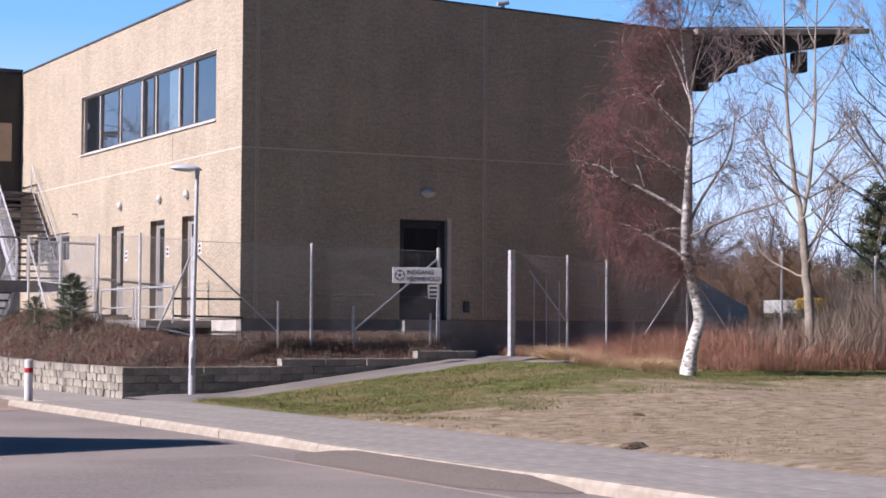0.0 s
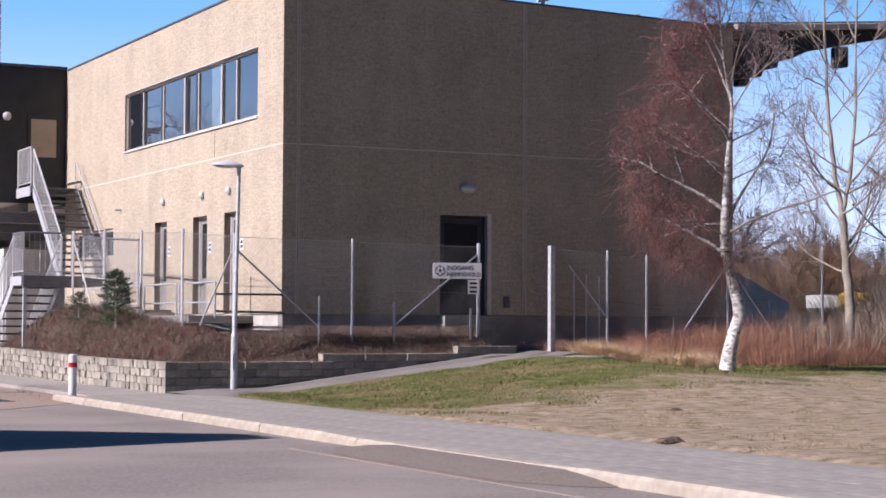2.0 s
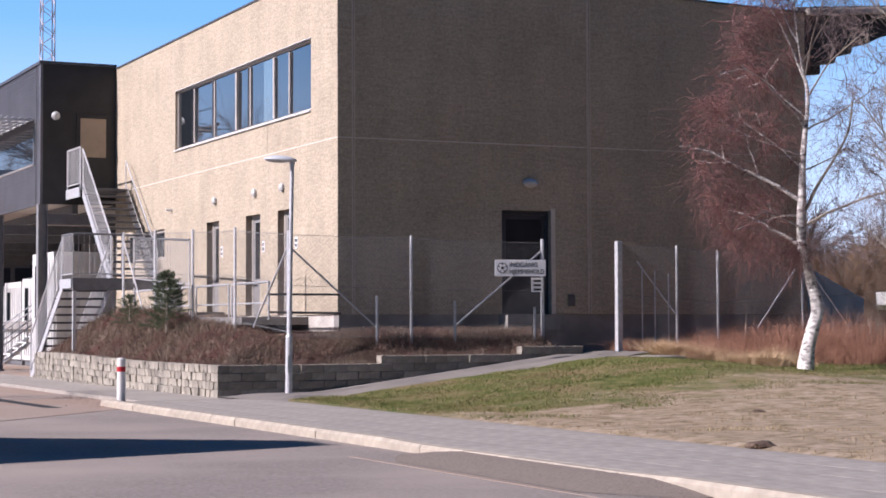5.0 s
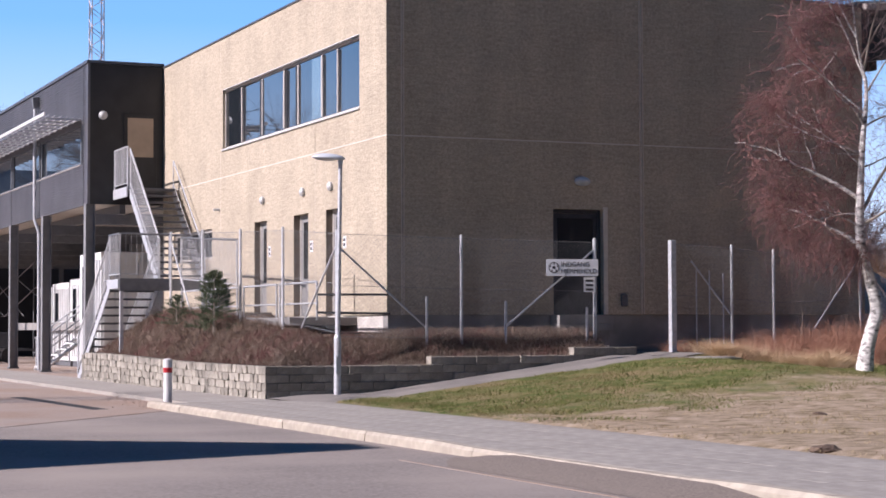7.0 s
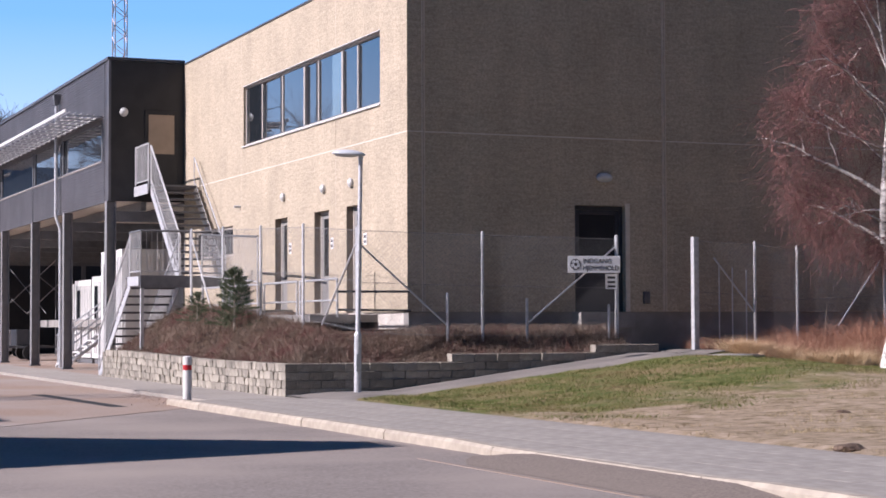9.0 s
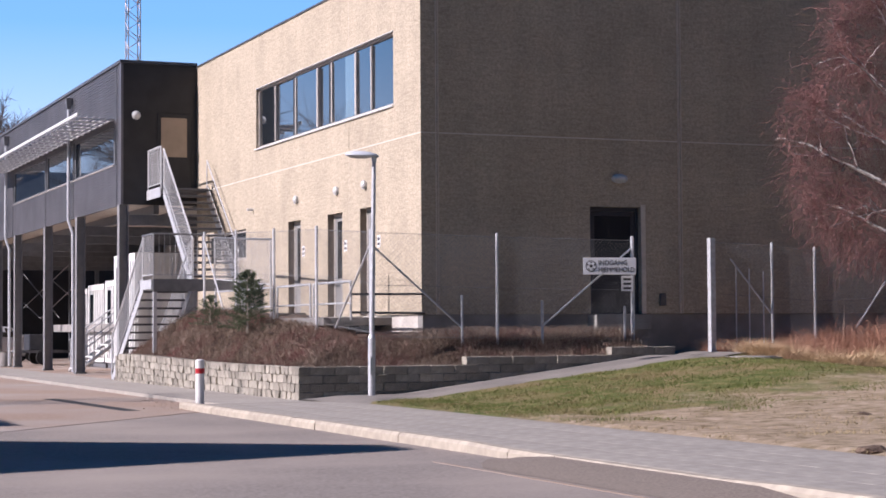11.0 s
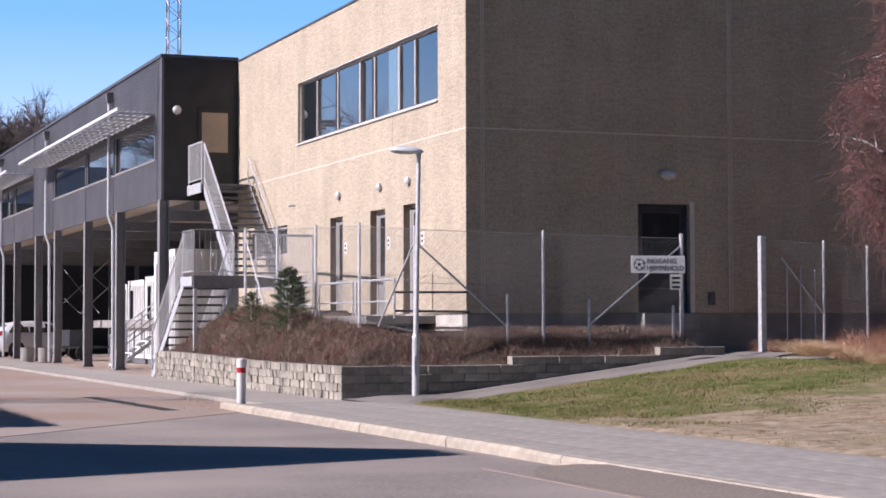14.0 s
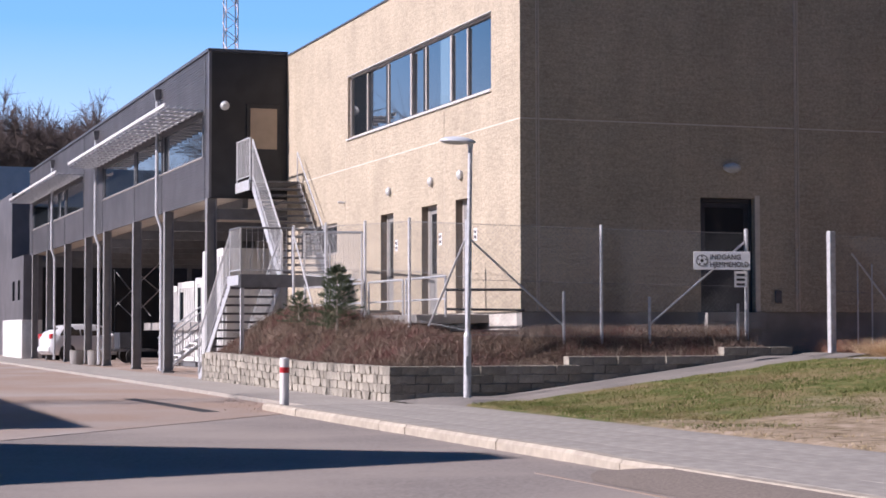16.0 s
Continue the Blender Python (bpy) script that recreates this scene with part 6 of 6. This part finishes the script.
def far_wood(name, label, count, spot, size, material, thick=1.0, reach=1.0):
    """Bare far trees: each a spray of forked stems, all one mesh."""
    v, f = [], []

    def stick(a, b, w):
        i = len(v)
        s = (b - a).cross(Vector((0.4, 0.9, 0))).normalized() * w
        v.extend((tuple(a - s), tuple(a + s), tuple(b + s * 0.4), tuple(b - s * 0.4)))
        f.append((i, i + 1, i + 2, i + 3))

    for _ in range(count):
        x, y, z, k = spot()
        h = size * k * rng.uniform(0.75, 1.2)
        base = Vector((x, y, z))
        top = base + Vector((rng.normal(0, 0.03) * h, 0, h * 0.55))
        stick(base, top, 0.010 * h)
        for _ in range(14):
            p = base.lerp(top, rng.uniform(0.4, 1.0))
            d = Vector((rng.normal(0, 0.6), rng.normal(0, 0.6), rng.uniform(0.5, 1.2))).normalized()
            q = p + d * h * rng.uniform(0.22, 0.42) * reach
            stick(p, q, 0.0015 * h)
            for _ in range(42):
                p2 = p.lerp(q, rng.uniform(0.3, 1))
                d2 = (d + Vector(rng.normal(0, 0.6, 3))).normalized()
                stick(p2, p2 + d2 * h * rng.uniform(0.06, 0.2) * reach, 0.0015 * thick * h)
    ob = new(name, raw_mesh(name, v, f, material))
    return tagged(ob, label, "woodland", kind="stuff")


far_wood("far_woods", "bare brown woodland on the far rise", 860, lambda: (rng.uniform(-16, 20), rng.uniform(150, 200), 5.2, rng.uniform(0.92, 1.0)), 24.5, M["wood_far"], 0.6, reach=0.40)
far_wood("yard_trees", "tall bare trees beyond the far side of the yard", 95, lambda: (rng.uniform(-75, -18), rng.uniform(70, 110), 0, 1.0), 15, M["wood_far"])
far_wood("far_thicket", "bare grey-brown thicket behind the yard", 260, lambda: (rng.uniform(18, 75), rng.uniform(34, 52), 0.3, rng.uniform(0.6, 1.2)), 5.8, M["wood_far"])
far_wood("far_thicket", "low russet thicket behind the fence", 240, lambda: (rng.uniform(19, 50), rng.uniform(24, 34), 0.3, rng.uniform(0.6, 1.15)), 4.2, M["russet"])
for x, y, h in ((34.2, 20.0, 6.2), (36.9, 23.0, 6.8), (33.4, 19.4, 4.2)):
    conifer((x, y, 0.3), h, 1.7, "far_pine", 38, M["needle_far"])

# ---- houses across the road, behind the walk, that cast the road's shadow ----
nb = thing("neighbour_house", "plain rendered house across the road with gabled roof", "building", (-27.25, -12.35, -0.06))
bm = bmesh.new()
pr = [(-3.25, 0), (-3.25, 5.0), (-0.4, 10.2), (0.5, 10.2), (5.9, 5.0), (5.9, 0)]
a = [bm.verts.new((-6, y, z)) for y, z in pr]
b = [bm.verts.new((6, y, z)) for y, z in pr]
bm.faces.new(a), bm.faces.new(b[::-1])
for i in range(6):
    bm.faces.new((a[i], b[i], b[(i + 1) % 6], a[(i + 1) % 6]))
bmesh.ops.recalc_face_normals(bm, faces=bm.faces)
part("walls", bm, M["white"], nb)
flat = thing("neighbour_block", "plain flat-roofed block across the road", "building", (-25.3, 0.0, -0.06))
box_part("walls", (-4, -5.8, 0), (4, 5.6, 8.0), M["white"], flat)
box_part("roof", (-4.15, -5.95, 8.003), (4.15, 5.75, 8.2), M["roofing"], flat)
# invented tree row out of view, there only to dim skylight and reflections
far_wood("street_trees", "unseen bare trees added behind the viewpoint to dim skylight and reflections", 90, lambda: (rng.uniform(-60, 60), rng.uniform(-61, -55), 0, 1.0), 17, M["wood_far"])
# added screen, never in view: holds low sky off the shaded wall and panes
belt = solid("tall_hedge", box_bm(bmesh.new(), (-70, -66, -0.2), (80, -62, 18)), M["needle"], "unseen dark screen added behind the viewpoint to cut skylight on the shaded wall", "hedge", kind="structure")

# ---- block wall, kerb and paving pieces ----
rw = thing("retaining_wall", "low stepped wall of split-faced concrete blocks", "wall", kind="structure")
CH = 0.145


def block_mesh(lx, ly, lz, seed):
    bm = box_bm(bmesh.new(), (0.004, 0, 0.001), (lx - 0.004, ly, lz - 0.001), 0.007)
    for v in bm.verts:
        v.co += Vector((0, 0.022 * noise.noise((v.co.x * 9 + seed, v.co.z * 9, seed)), 0))
    return mesh_of("block", bm, M["block"])


long_blocks = [block_mesh(0.45, 0.22, CH, 3.1 * k) for k in range(5)]
short_blocks = [block_mesh(0.22, 0.22, CH, 5.7 * k + 1) for k in range(5)]


def lay(mesh, m):
    ob = new("block", mesh)
    ob.parent = rw
    ob.matrix_world = m


for c in range(-1, 6):
    z = 0.0 + CH * c
    off = 0.225 * (c % 2)
    # shaded side, stepping up along the path
    x = -3.05 + (0.22 if c % 2 else 0.0)
    while x < 4.0:
        top = 4 + (x > 0.0) + (x > 2.75)
        if c < top and z + CH > ground_z(x + 0.2, -1.9) - 0.05:
            lay(long_blocks[random.randrange(5)], pose(x, -1.90 + 0.003 * c + random.uniform(-0.014, 0.014), z, 0, 0, random.uniform(-0.6, 0.6)))
        x += 0.45
    # sunlit side
    if c < 4:
        y = -1.90 if c % 2 else -1.68
        while y < 12.4:
            zz = z + 0.085 * sstep((y - 2) / 9)
            lay(short_blocks[random.randrange(5)], pose(-3.05 + 0.004 * c + random.uniform(-0.016, 0.016), y + 0.22, zz, 0, 0, -90 + random.uniform(-0.8, 0.8)))
            y += 0.22
core = box_part("core", (-2.84, -1.70, -0.1), (-2.78, 12.3, 0.50), M["soil"], rw)
box_part("core", (-2.77, -1.72, -0.1), (3.9, -1.68, 0.50), M["soil"], rw)
box_part("core", (0.3, -1.72, 0.504), (3.9, -1.68, 0.68), M["soil"], rw)
box_part("end_return", (-3.05, 12.40, -0.1), (-2.5, 12.62, 0.62), M["block"], rw)

kerb = thing("kerb", "pale concrete kerb stones along the pavement", "kerb", kind="structure")


def kerb_mesh(h, h2=None, length=1.0):
    h2 = h if h2 is None else h2
    bm = bmesh.new()
    p = [(0, -0.2), (0, h - 0.035), (0.03, h), (0.15, h), (0.15, -0.2)]
    a = [bm.verts.new((x, 0.0015, z)) for x, z in p]
    b = [bm.verts.new((x, length - 0.0015, z + (h2 - h) * (z > 0))) for x, z in p]
    bm.faces.new(a), bm.faces.new(b[::-1])
    for i in range(5):
        bm.faces.new((a[i], b[i], b[(i + 1) % 5], a[(i + 1) % 5]))
    bmesh.ops.recalc_face_normals(bm, faces=bm.faces)
    return mesh_of("kerb_stone", bm, M["kerb"])


full_k, low_k, up_k, down_k = kerb_mesh(0.055), kerb_mesh(0.037), kerb_mesh(0.037, 0.055), kerb_mesh(0.055, 0.037)
for i in range(37):
    y = -40 + i * 1.0
    ob = new("kerb_stone", low_k if -20.5 < y < -16.5 else up_k if -16.5 <= y < -15.5 else down_k if -21.5 < y <= -20.5 else full_k)
    ob.parent = kerb
    ob.matrix_world = pose(-5.325 + random.uniform(-0.006, 0.006), y + 0.4, random.uniform(-0.0015, 0.0015), 0, 0, random.uniform(-0.1, 0.1))

slab_me = [mesh_of("slab", box_bm(bmesh.new(), (0.0025, 0.0025, 0), (0.60 - 0.0025, 0.40 - 0.0025, 0.05), 0.003), M["paving"]) for _ in range(2)]
for j in range(80):
    y = -34.6 + 0.40 * j
    for i in range(4):
        x = -5.168 + 0.60 * i
        if y + 0.4 > -3.0:
            continue
        ob = new("slab", slab_me[(i + j) % 2])
        ob.parent = pave
        ob.matrix_world = pose(x, y, -0.013 + random.uniform(-0.001, 0.001), random.uniform(-0.06, 0.06), random.uniform(-0.06, 0.06), 0)
